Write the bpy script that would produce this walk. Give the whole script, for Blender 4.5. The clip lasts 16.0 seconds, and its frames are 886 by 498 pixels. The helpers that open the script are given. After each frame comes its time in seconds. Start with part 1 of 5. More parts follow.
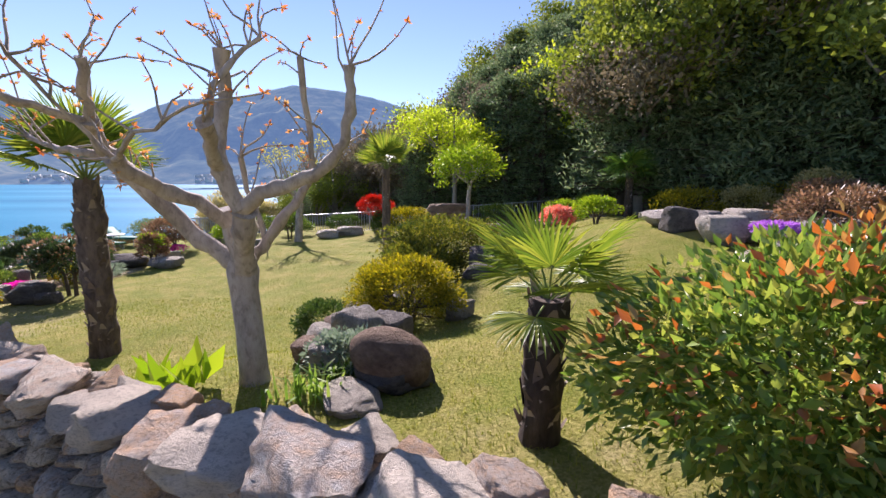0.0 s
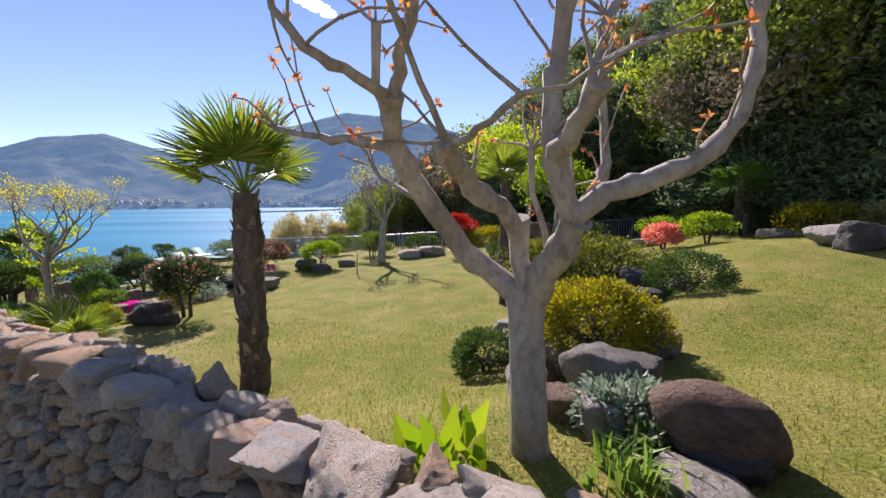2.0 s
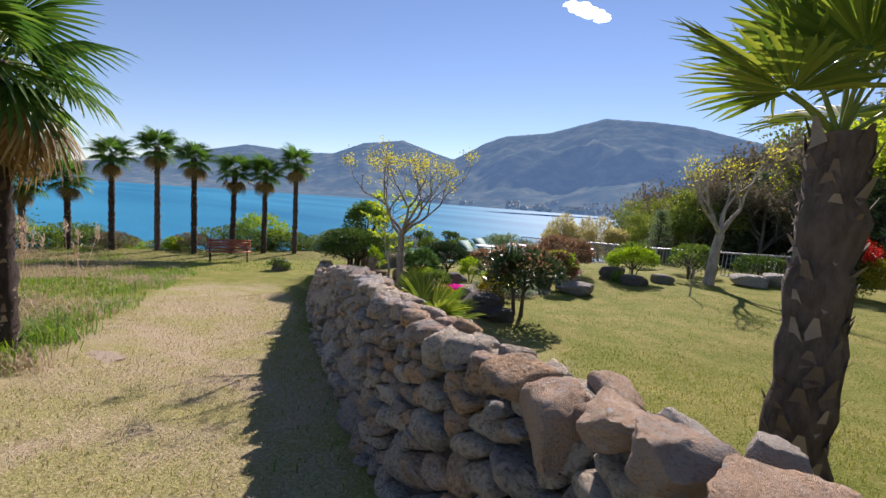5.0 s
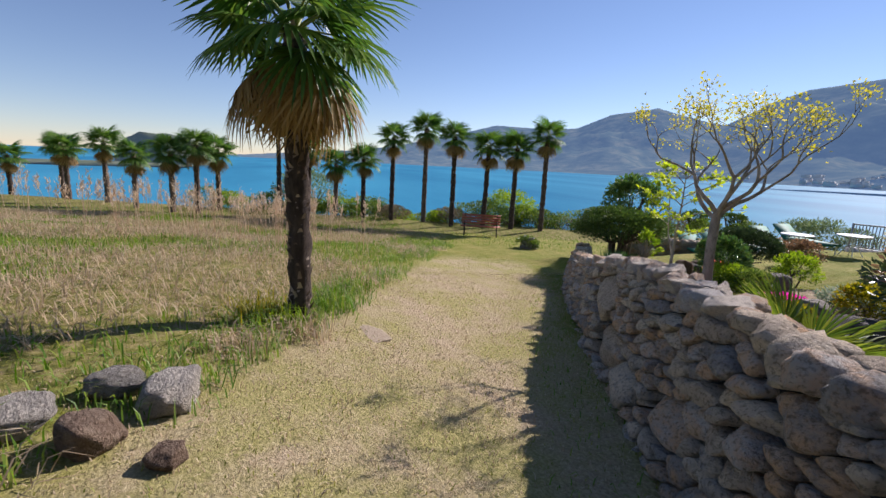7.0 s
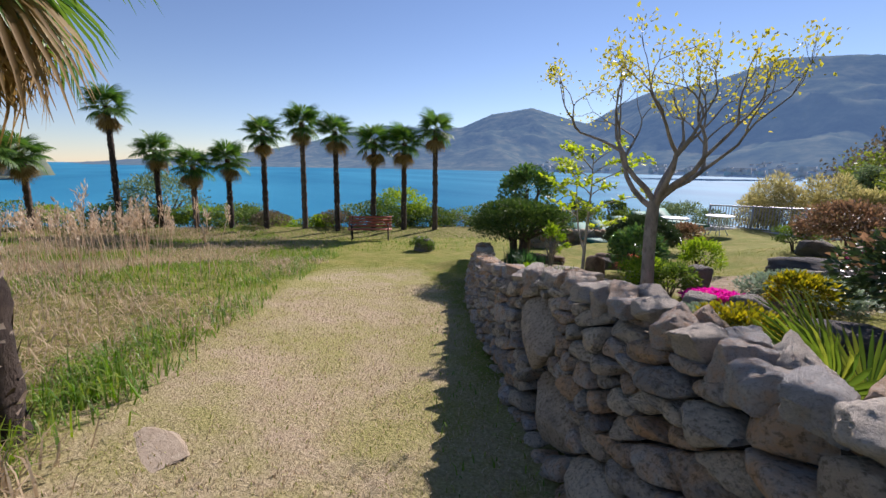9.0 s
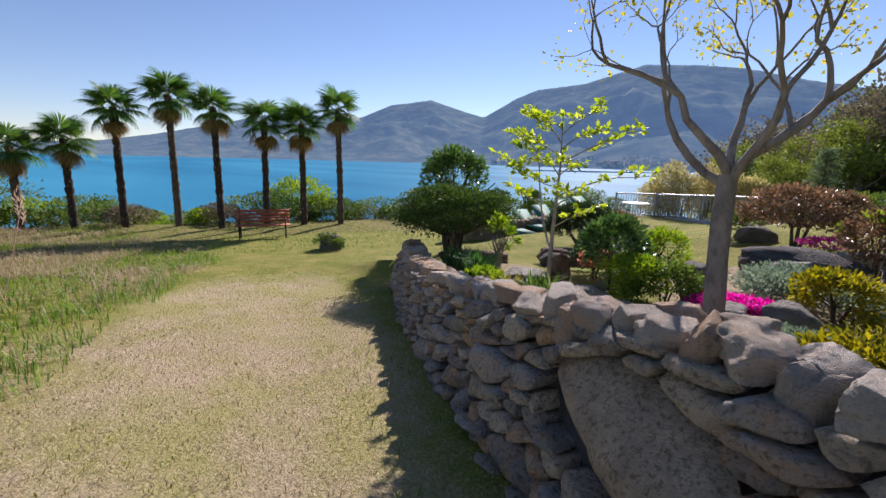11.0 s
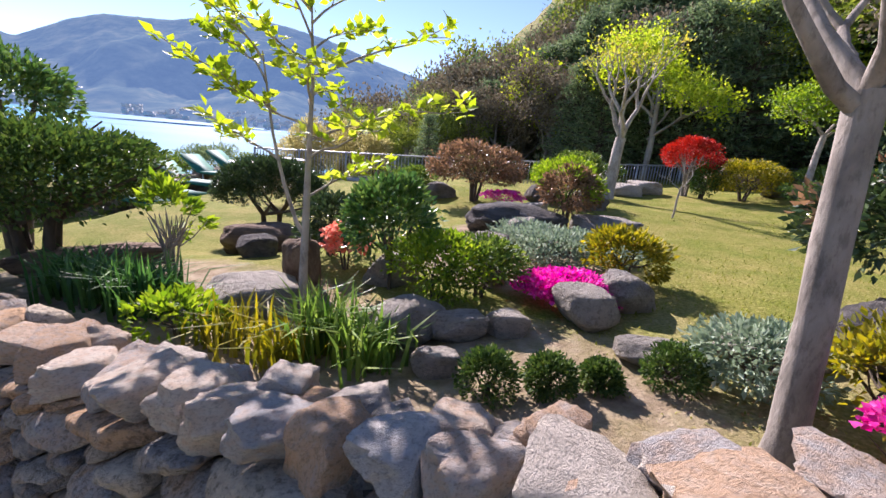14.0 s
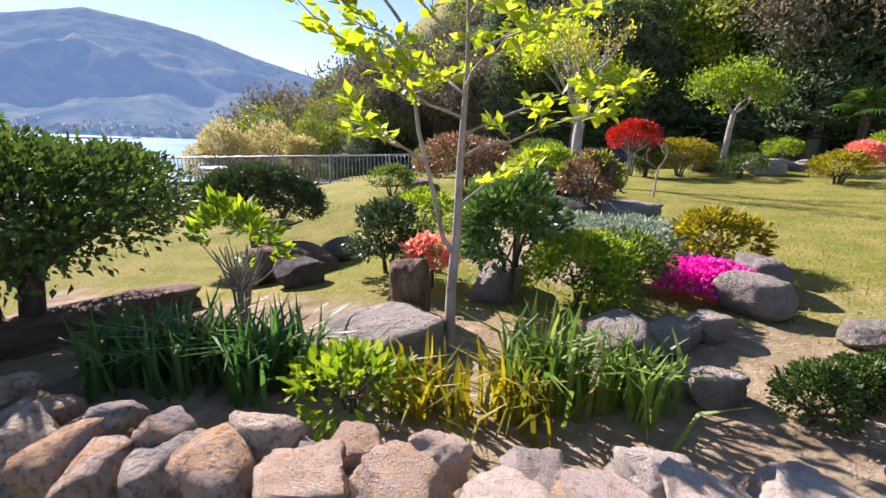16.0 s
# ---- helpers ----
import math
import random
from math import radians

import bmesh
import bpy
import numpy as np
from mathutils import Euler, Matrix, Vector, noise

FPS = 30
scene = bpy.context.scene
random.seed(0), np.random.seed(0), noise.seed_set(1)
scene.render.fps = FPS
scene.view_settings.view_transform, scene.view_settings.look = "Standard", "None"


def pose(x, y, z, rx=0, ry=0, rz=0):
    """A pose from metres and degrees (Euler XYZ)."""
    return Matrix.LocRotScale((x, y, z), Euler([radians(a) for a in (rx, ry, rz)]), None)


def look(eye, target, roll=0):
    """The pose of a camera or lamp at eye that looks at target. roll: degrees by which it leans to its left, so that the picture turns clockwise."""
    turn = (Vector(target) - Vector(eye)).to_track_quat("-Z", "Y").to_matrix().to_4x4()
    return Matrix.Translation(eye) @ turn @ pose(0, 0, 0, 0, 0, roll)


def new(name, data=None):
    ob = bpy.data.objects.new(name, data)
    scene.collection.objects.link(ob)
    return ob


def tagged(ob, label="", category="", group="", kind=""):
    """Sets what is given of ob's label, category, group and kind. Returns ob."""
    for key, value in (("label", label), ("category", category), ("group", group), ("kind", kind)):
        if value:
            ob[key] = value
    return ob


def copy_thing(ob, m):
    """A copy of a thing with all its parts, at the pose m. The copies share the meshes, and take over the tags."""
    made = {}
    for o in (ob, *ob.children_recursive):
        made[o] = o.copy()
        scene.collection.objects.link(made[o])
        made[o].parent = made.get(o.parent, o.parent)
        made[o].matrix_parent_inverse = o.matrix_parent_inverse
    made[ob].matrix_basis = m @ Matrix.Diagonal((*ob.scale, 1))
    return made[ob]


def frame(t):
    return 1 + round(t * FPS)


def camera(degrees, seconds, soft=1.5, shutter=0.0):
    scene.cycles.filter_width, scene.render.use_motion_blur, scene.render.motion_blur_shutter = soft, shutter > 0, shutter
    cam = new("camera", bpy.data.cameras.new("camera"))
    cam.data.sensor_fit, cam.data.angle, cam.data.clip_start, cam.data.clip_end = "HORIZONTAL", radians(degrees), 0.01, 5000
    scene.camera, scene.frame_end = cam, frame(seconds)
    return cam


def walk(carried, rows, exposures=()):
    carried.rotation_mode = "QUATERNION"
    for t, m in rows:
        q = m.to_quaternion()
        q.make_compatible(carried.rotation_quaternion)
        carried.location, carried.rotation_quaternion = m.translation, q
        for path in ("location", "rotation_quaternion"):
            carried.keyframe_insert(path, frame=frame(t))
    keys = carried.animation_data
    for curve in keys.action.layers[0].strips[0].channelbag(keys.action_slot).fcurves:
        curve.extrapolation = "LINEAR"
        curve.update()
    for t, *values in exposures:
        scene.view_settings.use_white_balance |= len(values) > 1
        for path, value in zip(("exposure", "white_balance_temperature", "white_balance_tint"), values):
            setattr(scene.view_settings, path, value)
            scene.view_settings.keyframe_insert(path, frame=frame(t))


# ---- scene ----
cam = camera(92.0, 16.0)
PATH = [
    (0.0, pose(-1.107, 0.493, 1.500, 80.60, 0.00, 0.00)),
    (0.5, pose(-1.421, 0.694, 1.477, 81.10, 0.70, 1.40)),
    (1.0, pose(-1.746, 0.818, 1.455, 82.00, 0.80, 3.10)),
    (1.5, pose(-2.104, 0.907, 1.444, 82.90, 1.70, 4.30)),
    (2.0, pose(-2.451, 1.098, 1.410, 83.40, 0.80, 6.10)),
    (2.5, pose(-2.810, 1.266, 1.343, 83.70, -0.10, 6.80)),
    (3.0, pose(-3.168, 1.467, 1.320, 84.80, -0.40, 6.80)),
    (3.5, pose(-3.527, 1.725, 1.287, 85.80, -1.00, 11.10)),
    (4.0, pose(-3.941, 1.893, 1.231, 86.00, -1.60, 19.10)),
    (4.5, pose(-4.355, 2.072, 1.164, 85.40, -2.80, 28.60)),
    (5.0, pose(-4.815, 2.195, 1.085, 83.40, -3.80, 38.00)),
    (7.5, pose(-6.440, 2.800, 0.934, 78.50, -2.30, 71.10)),
    (8.0, pose(-6.790, 3.038, 0.906, 79.40, -0.40, 64.10)),
    (8.5, pose(-7.098, 3.290, 0.850, 79.50, -1.50, 59.10)),
    (9.0, pose(-7.448, 3.528, 0.808, 79.00, -0.80, 54.90)),
    (11.5, pose(-9.338, 4.550, 0.542, 78.10, -1.60, 41.10)),
    (12.0, pose(-9.702, 4.774, 0.500, 78.00, -0.60, 39.80)),
    (12.5, pose(-10.024, 5.026, 0.430, 77.80, -0.90, 31.30)),
    (13.0, pose(-10.290, 5.320, 0.374, 77.30, -0.90, 28.80)),
    (13.5, pose(-10.500, 5.628, 0.332, 75.90, -3.30, 11.80)),
    (14.0, pose(-10.654, 5.936, 0.304, 75.60, -5.40, -6.20)),
    (14.5, pose(-10.906, 6.132, 0.276, 75.00, -3.40, -11.30)),
    (15.0, pose(-11.214, 6.328, 0.248, 75.40, -3.40, -17.40)),
    (15.5, pose(-11.578, 6.524, 0.206, 75.80, -3.70, -18.10)),
    (16.0, pose(-11.942, 6.678, 0.192, 75.90, -2.20, -19.40)),
]
walk(cam, PATH, [(0, 1.06, 6280, 31), (1.5, .85, 6330, 30), (3.5, .72, 6300, 27), (5, .58, 6320, 25), (7.5, .47, 6200, 24), (9, .47, 6200, 24), (12.5, .65, 6150, 28), (13.5, .92, 6060, 30), (14.5, 1.38, 6270, 31), (16, 1.32, 6370, 31)])

# ---- light ----
SUN_TURN, SUN_HEIGHT = radians(-21), radians(33)
world = bpy.data.worlds.new("sky")
scene.world = world
world.use_nodes = True
sky = world.node_tree.nodes.new("ShaderNodeTexSky")
sky.sky_type, sky.sun_disc = "NISHITA", False
sky.sun_elevation, sky.sun_rotation = SUN_HEIGHT, SUN_TURN
sky.air_density, sky.dust_density, sky.ozone_density = .92, 0.0, 2.6
back = world.node_tree.nodes["Background"]
world.node_tree.links.new(sky.outputs[0], back.inputs[0])
back.inputs[1].default_value = 0.08
sun_data = bpy.data.lights.new("sun", "SUN")
sun_data.energy, sun_data.angle, sun_data.color = 5.0, radians(0.55), (1.0, 0.94, 0.84)
SUN_WAY = Vector((math.sin(SUN_TURN) * math.cos(SUN_HEIGHT), math.cos(SUN_TURN) * math.cos(SUN_HEIGHT), math.sin(SUN_HEIGHT)))
sun = new("sun", sun_data)
sun.matrix_world = look(SUN_WAY * 60, (0, 0, 0))


# ---- materials ----
def material(name, colours, scale=6.0, rough=0.8, bump=0.3, bump_scale=40.0, vary=0.0, through_light=0.0, stretch=(1, 1, 1),
             detail=6.0, metal=0.0, stains=0.0, glow=None, gloss=0.3, relief=0.02):
    """colours: two or more base colours mixed by noise; vary: by which each island and object differs."""
    m = bpy.data.materials.new(name)
    m.use_nodes = True
    nt = m.node_tree
    bsdf, out = nt.nodes["Principled BSDF"], nt.nodes["Material Output"]
    link = nt.links.new

    def node(kind, **values):
        n = nt.nodes.new(kind)
        for key, value in values.items():
            n.inputs[key].default_value = value
        return n

    coords = node("ShaderNodeTexCoord")
    mapping = node("ShaderNodeMapping", Scale=stretch)
    if vary:
        shift, own = node("ShaderNodeVectorMath"), node("ShaderNodeObjectInfo")
        link(coords.outputs["Object"], shift.inputs[0])
        link(own.outputs["Location"], shift.inputs[1])
        link(shift.outputs[0], mapping.inputs["Vector"])
    else:
        link(coords.outputs["Object"], mapping.inputs["Vector"])
    grain = node("ShaderNodeTexNoise", Scale=scale, Detail=detail, Roughness=0.62)
    link(mapping.outputs[0], grain.inputs["Vector"])
    factor = grain.outputs["Fac"]
    if vary:
        geo, info = node("ShaderNodeNewGeometry"), node("ShaderNodeObjectInfo")
        both = node("ShaderNodeMath")
        link(geo.outputs["Random Per Island"], both.inputs[0])
        link(info.outputs["Random"], both.inputs[1])
        wrap = node("ShaderNodeMath")
        wrap.operation = "FRACT"
        link(both.outputs[0], wrap.inputs[0])
        mixed = node("ShaderNodeMix", Factor=vary)
        mixed.data_type = "FLOAT"
        link(factor, mixed.inputs["A"])
        link(wrap.outputs[0], mixed.inputs["B"])
        factor = mixed.outputs["Result"]
    ramp = nt.nodes.new("ShaderNodeValToRGB")
    low, high = (0.30, 0.70) if vary < 0.5 else (0.05, 0.95)
    while len(ramp.color_ramp.elements) < len(colours):
        ramp.color_ramp.elements.new(0.5)
    for i, c in enumerate(colours):
        ramp.color_ramp.elements[i].position = low + (high - low) * i / (len(colours) - 1)
        ramp.color_ramp.elements[i].color = (*c, 1)
    link(factor, ramp.inputs[0])
    colour = ramp.outputs[0]
    if stains:
        spots = node("ShaderNodeTexNoise", Scale=scale * 3.7, Detail=8.0, Roughness=0.7)
        link(mapping.outputs[0], spots.inputs["Vector"])
        edge = nt.nodes.new("ShaderNodeValToRGB")
        edge.color_ramp.elements[0].position, edge.color_ramp.elements[1].position = 0.50, 0.62
        link(spots.outputs["Fac"], edge.inputs[0])
        dull = node("ShaderNodeMix")
        dull.data_type, dull.blend_type = "RGBA", "MULTIPLY"
        strength = node("ShaderNodeMath")
        strength.operation = "MULTIPLY"
        strength.inputs[1].default_value = stains
        link(edge.outputs[0], strength.inputs[0])
        link(strength.outputs[0], dull.inputs["Factor"])
        link(colour, dull.inputs["A"])
        dull.inputs["B"].default_value = (0.35, 0.33, 0.30, 1)
        colour = dull.outputs["Result"]
    link(colour, bsdf.inputs["Base Color"])
    bsdf.inputs["Roughness"].default_value, bsdf.inputs["Metallic"].default_value = rough, metal
    bsdf.inputs["Specular IOR Level"].default_value = gloss
    if bump:
        fine = node("ShaderNodeTexNoise", Scale=bump_scale, Detail=8.0, Roughness=0.7)
        link(mapping.outputs[0], fine.inputs["Vector"])
        raised = node("ShaderNodeBump", Strength=bump, Distance=relief)
        link(fine.outputs["Fac"], raised.inputs["Height"])
        link(raised.outputs[0], bsdf.inputs["Normal"])
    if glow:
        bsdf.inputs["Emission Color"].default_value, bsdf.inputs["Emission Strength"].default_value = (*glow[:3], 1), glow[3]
    if through_light:
        thin, mix = node("ShaderNodeBsdfTranslucent"), node("ShaderNodeMixShader", Fac=through_light)
        bright = node("ShaderNodeHueSaturation", Value=1.5, Saturation=1.1)
        link(colour, bright.inputs["Color"])
        link(bright.outputs[0], thin.inputs[0])
        link(bsdf.outputs[0], mix.inputs[1])
        link(thin.outputs[0], mix.inputs[2])
        link(mix.outputs[0], out.inputs[0])
    return m


def leafy(name, a, b, c, through_light=0.4, rough=0.55, gloss=0.3):
    return material(name, [a, b, c], scale=3.0, rough=rough, bump=0, vary=0.75, through_light=through_light, gloss=gloss)


TONES = [(.22, .20, .185), (.52, .43, .33), (.74, .63, .48), (.36, .34, .32), (.70, .46, .27), (.56, .53, .49), (.86, .79, .68)]
STONE = material("wall_stone", TONES, scale=1.6, rough=.95, bump=1.0, bump_scale=8, vary=.62, stains=.45, gloss=.1, relief=.16)
FINE_STONE = material("wall_stone_fine", TONES, scale=13, rough=.95, bump=1.0, bump_scale=55, vary=.55, stains=.75, gloss=.1, relief=.05)
CAP_STONE = material("cap_stone", [(.36, .34, .32), (.60, .53, .44), (.76, .68, .57), (.66, .45, .29), (.55, .53, .50), (.84, .78, .69)], scale=2.6, rough=.95, bump=.8, bump_scale=16, vary=.6, stains=.45, gloss=.1, relief=.06)
ROCK = material("garden_rock", [(.34, .32, .285), (.52, .475, .41), (.68, .62, .53)], scale=1.6, rough=.92, bump=1.0, bump_scale=6, vary=.35, stains=.5, gloss=.12, relief=.14)
DARK_ROCK = material("dark_rock", [(.13, .125, .12), (.25, .23, .21), (.38, .35, .31)], scale=1.8, rough=.92, bump=1.0, bump_scale=6, vary=.3, stains=.4, gloss=.12, relief=.14)
BROWN_ROCK = material("brown_boulder_rock", [(.12, .08, .06), (.24, .165, .115), (.37, .28, .2)], scale=1.8, rough=.85, bump=.9, bump_scale=7, vary=.1, stains=.4, gloss=.15, relief=.08)
PALE_BARK = material("pale_bark", [(.22, .19, .16), (.38, .335, .285), (.50, .45, .39)], scale=9, rough=.85, bump=.4, bump_scale=45, stretch=(1, 1, .45), stains=.45)
GREY_BARK = material("grey_bark", [(.16, .14, .12), (.28, .25, .21), (.38, .34, .29)], scale=10, rough=.9, bump=.5, bump_scale=40, stretch=(1, 1, .4), stains=.5)
DARK_BARK = material("dark_bark", [(.05, .038, .03), (.10, .08, .06), (.16, .12, .09)], scale=12, rough=.95, bump=.8, bump_scale=30, stretch=(1, 1, .4))
PALM_BARK = material("palm_fibre", [(.04, .03, .025), (.09, .068, .053), (.19, .145, .115)], scale=18, rough=.98, bump=1.0, bump_scale=70, stretch=(1, 1, .35), vary=.3)
PALM_STUB = material("palm_leaf_base", [(.08, .055, .04), (.2, .15, .11), (.42, .36, .3)], scale=10, rough=.9, bump=.5, vary=.7)
PALM_LEAF = leafy("palm_leaf", (0.039, 0.098, 0.021), (0.078, 0.169, 0.033), (0.169, 0.260, 0.046), .32, .42)
PALM_BRIGHT = leafy("palm_leaf_bright", (.06, .115, .02), (.14, .20, .03), (.31, .335, .06), .4, .42)
PALM_DRY = leafy("palm_leaf_dry", (.16, .10, .04), (.30, .2, .08), (.4, .3, .14), .35, .7)
BUD = leafy("orange_bud", (.45, .14, .06), (.55, .26, .10), (.5, .36, .16))
SPRING = leafy("spring_leaf", (0.220, 0.330, 0.033), (0.374, 0.462, 0.044), (0.528, 0.572, 0.088), .5)
MAPLE_LEAF = leafy("young_maple_leaf", (.28, .28, .04), (.42, .4, .06), (.5, .42, .1), .5)
YEW = leafy("yew_leaf", (.03, .065, .018), (.07, .13, .028), (.15, .21, .04), .22, .6)
OLIVE = leafy("olive_leaf", (.04, .065, .014), (.12, .14, .022), (.30, .28, .04), .35, .6)
DARK_LEAF = leafy("dark_leaf", (0.022, 0.045, 0.019), (0.048, 0.088, 0.029), (0.096, 0.136, 0.048), .15, .35, .5)
GLOSSY = leafy("glossy_leaf", (0.040, 0.096, 0.029), (0.080, 0.176, 0.040), (0.192, 0.272, 0.064), .25, .28, .6)
GOLD = leafy("golden_leaf", (.09, .11, .014), (.24, .22, .022), (.46, .38, .045), .4)
LIME = leafy("lime_leaf", (.10, .19, .02), (.2, .3, .03), (.34, .42, .05), .45)
BRONZE = leafy("bronze_leaf", (0.090, 0.075, 0.038), (0.225, 0.135, 0.075), (0.375, 0.225, 0.135), .3, .4, .5)
PHOTINIA = leafy("photinia_leaf", (0.06, 0.13, 0.03), (0.18, 0.28, 0.05), (0.40, 0.41, 0.09), .35, .3, .55)
PHOTINIA_RED = leafy("photinia_young_leaf", (.32, .08, .03), (.42, .17, .06), (.4, .28, .1), .4, .35, .5)
RED_LEAF = leafy("red_leaf", (.30, .02, .018), (.46, .04, .03), (.56, .09, .06), .3)
SILVER = leafy("silver_leaf", (.16, .22, .14), (.26, .34, .22), (.4, .47, .35), .2)
LILY = leafy("lily_leaf", (.07, .15, .028), (.15, .25, .045), (.29, .37, .09), .4, .45)
IRIS = leafy("iris_leaf", (0.030, 0.090, 0.024), (0.068, 0.165, 0.038), (0.120, 0.255, 0.060), .3, .4)
PINK = leafy("pink_petal", (.6, .03, .28), (.75, .07, .42), (.8, .18, .52), .35)
PURPLE = leafy("purple_petal", (.35, .12, .5), (.48, .2, .62), (.6, .32, .7), .35)
CORAL = leafy("coral_petal", (.7, .16, .12), (.78, .3, .22), (.8, .45, .35), .35)
PINE = leafy("pine_needle", (.075, .125, .06), (.15, .215, .10), (.29, .35, .17), .3, .6, .2)
WOOD_GREEN = leafy("woodland_leaf", (0.086, 0.129, 0.024), (0.207, 0.259, 0.044), (0.345, 0.380, 0.069), .3, .6, .2)
WOOD_BROWN = leafy("woodland_bare_twig", (0.119, 0.102, 0.068), (0.221, 0.187, 0.119), (0.306, 0.255, 0.170), .15, .8, .1)
BAMBOO = leafy("bamboo_leaf", (0.264, 0.240, 0.084), (0.432, 0.384, 0.156), (0.540, 0.480, 0.240), .4)
SCRUB = leafy("scrub_leaf", (0.042, 0.084, 0.020), (0.105, 0.168, 0.031), (0.238, 0.308, 0.056), .35)
GRASS = leafy("lawn_blade", (.11, .15, .018), (.20, .23, .03), (.34, .32, .08), .35, .6)
STRAW = leafy("straw_blade", (.30, .22, .13), (.43, .33, .21), (.55, .45, .31), .3, .7)
MEADOW = leafy("meadow_blade", (.06, .15, .015), (.14, .25, .025), (.3, .32, .07), .4, .6)
REED = leafy("reed_plume", (.42, .3, .2), (.56, .43, .3), (.65, .55, .42), .3, .8)
RAIL = material("galvanised_rail", [(.35, .36, .37), (.47, .48, .49)], scale=8, rough=.45, bump=.05, metal=.6)
RED_WOOD = material("red_stained_wood", [(.34, .08, .045), (.5, .15, .08)], scale=10, rough=.55, bump=.2, stretch=(1, 8, 8))
IRON = material("black_iron", [(.02, .02, .02), (.05, .045, .04)], scale=20, rough=.6, bump=.1, metal=.4)
WHITE_TOP = material("white_tabletop", [(.6, .62, .63), (.78, .79, .8)], scale=4, rough=.35, bump=.05)
GREEN_CLOTH = material("green_canvas", [(.01, .10, .07), (.03, .20, .14)], scale=5, rough=.7, bump=.2)
SANDSTONE = material("pale_sandstone", [(.32, .25, .17), (.44, .36, .26)], scale=2.5, rough=.95, bump=.4, bump_scale=9, relief=.02, stains=.3)
# Near-black backing that makes the gaps between wall stones look deep.
CORE = material("wall_core_backing", [(.05, .045, .04), (.10, .09, .08)], scale=9, rough=1, bump=.6)
CEMENT = material("pale_concrete", [(.36, .35, .33), (.5, .48, .45)], scale=4, rough=.9, bump=.3, stains=.4)
HOUSE = material("far_house", [(.5, .5, .5), (.7, .69, .66)], scale=.05, rough=.8, bump=0)
# Part of the cloud's brightness is its own pale blue emission.
CLOUD_GLOW = material("cloud_white_glow", [(.85, .87, .9), (.95, .95, .95)], scale=.01, rough=1, bump=0, through_light=.5, glow=(.8, .88, 1.0, .55))


def ground_material():
    """Lawn, straw path, meadow and bare soil, mixed by the sheet's own cover map."""
    m = bpy.data.materials.new("ground_cover")
    m.use_nodes = True
    nt = m.node_tree
    link, bsdf = nt.links.new, nt.nodes["Principled BSDF"]
    cover = nt.nodes.new("ShaderNodeAttribute")
    cover.attribute_name = "cover"
    split = nt.nodes.new("ShaderNodeSeparateColor")
    link(cover.outputs["Color"], split.inputs[0])
    coords = nt.nodes.new("ShaderNodeTexCoord")

    def noise_of(scale, detail=6.0):
        n = nt.nodes.new("ShaderNodeTexNoise")
        n.inputs["Scale"].default_value, n.inputs["Detail"].default_value, n.inputs["Roughness"].default_value = scale, detail, .68
        link(coords.outputs["Object"], n.inputs["Vector"])
        return n.outputs["Fac"]

    def ramp_of(fac, *stops):
        r = nt.nodes.new("ShaderNodeValToRGB")
        while len(r.color_ramp.elements) < len(stops):
            r.color_ramp.elements.new(.5)
        for e, (at, c) in zip(r.color_ramp.elements, stops):
            e.position, e.color = at, (*c, 1)
        link(fac, r.inputs[0])
        return r.outputs[0]

    def blend(fac, a, b):
        n = nt.nodes.new("ShaderNodeMix")
        n.data_type = "RGBA"
        link(fac, n.inputs["Factor"]), link(a, n.inputs["A"]), link(b, n.inputs["B"])
        return n.outputs["Result"]

    def edged(channel, scale, width):
        add = nt.nodes.new("ShaderNodeMath")
        add.operation = "MULTIPLY_ADD"
        link(noise_of(scale), add.inputs[0])
        add.inputs[1].default_value = width
        link(split.outputs[channel], add.inputs[2])
        step = nt.nodes.new("ShaderNodeMapRange")
        step.inputs["From Min"].default_value, step.inputs["From Max"].default_value = .35 + width * .5, .65 + width * .5
        link(add.outputs[0], step.inputs["Value"])
        return step.outputs[0]

    fine, mid = noise_of(48, 8), noise_of(7)
    lawn_a = ramp_of(fine, (.3, (.08, .11, .014)), (.5, (.165, .19, .028)), (.7, (.31, .30, .08)))
    lawn_b = ramp_of(fine, (.3, (.15, .14, .03)), (.5, (.275, .245, .065)), (.7, (.46, .39, .16)))
    lawn = blend(ramp_of(noise_of(1.7, 8), (.40, (0, 0, 0)), (.64, (1, 1, 1))), lawn_a, lawn_b)
    straw_a = ramp_of(fine, (.28, (.24, .18, .11)), (.5, (.42, .33, .21)), (.7, (.57, .47, .32)))
    straw_b = ramp_of(fine, (.3, (.17, .17, .05)), (.5, (.32, .29, .11)), (.7, (.49, .42, .2)))
    straw = blend(ramp_of(noise_of(1.3, 8), (.36, (0, 0, 0)), (.58, (1, 1, 1))), straw_a, straw_b)
    soil = ramp_of(mid, (.3, (.19, .14, .09)), (.5, (.34, .265, .175)), (.7, (.48, .40, .28)))
    meadow = ramp_of(mid, (.3, (.06, .08, .018)), (.48, (.17, .17, .04)), (.66, (.36, .28, .14)))
    col = blend(edged("Red", 5, .5), lawn, straw)
    col = blend(edged("Green", 4, .5), col, meadow)
    col = blend(edged("Blue", 6, .5), col, soil)
    link(col, bsdf.inputs["Base Color"])
    bsdf.inputs["Roughness"].default_value, bsdf.inputs["Specular IOR Level"].default_value = .95, .1
    relief = nt.nodes.new("ShaderNodeBump")
    relief.inputs["Strength"].default_value, relief.inputs["Distance"].default_value = .9, .03
    link(noise_of(38, 9), relief.inputs["Height"])
    link(relief.outputs[0], bsdf.inputs["Normal"])
    return m


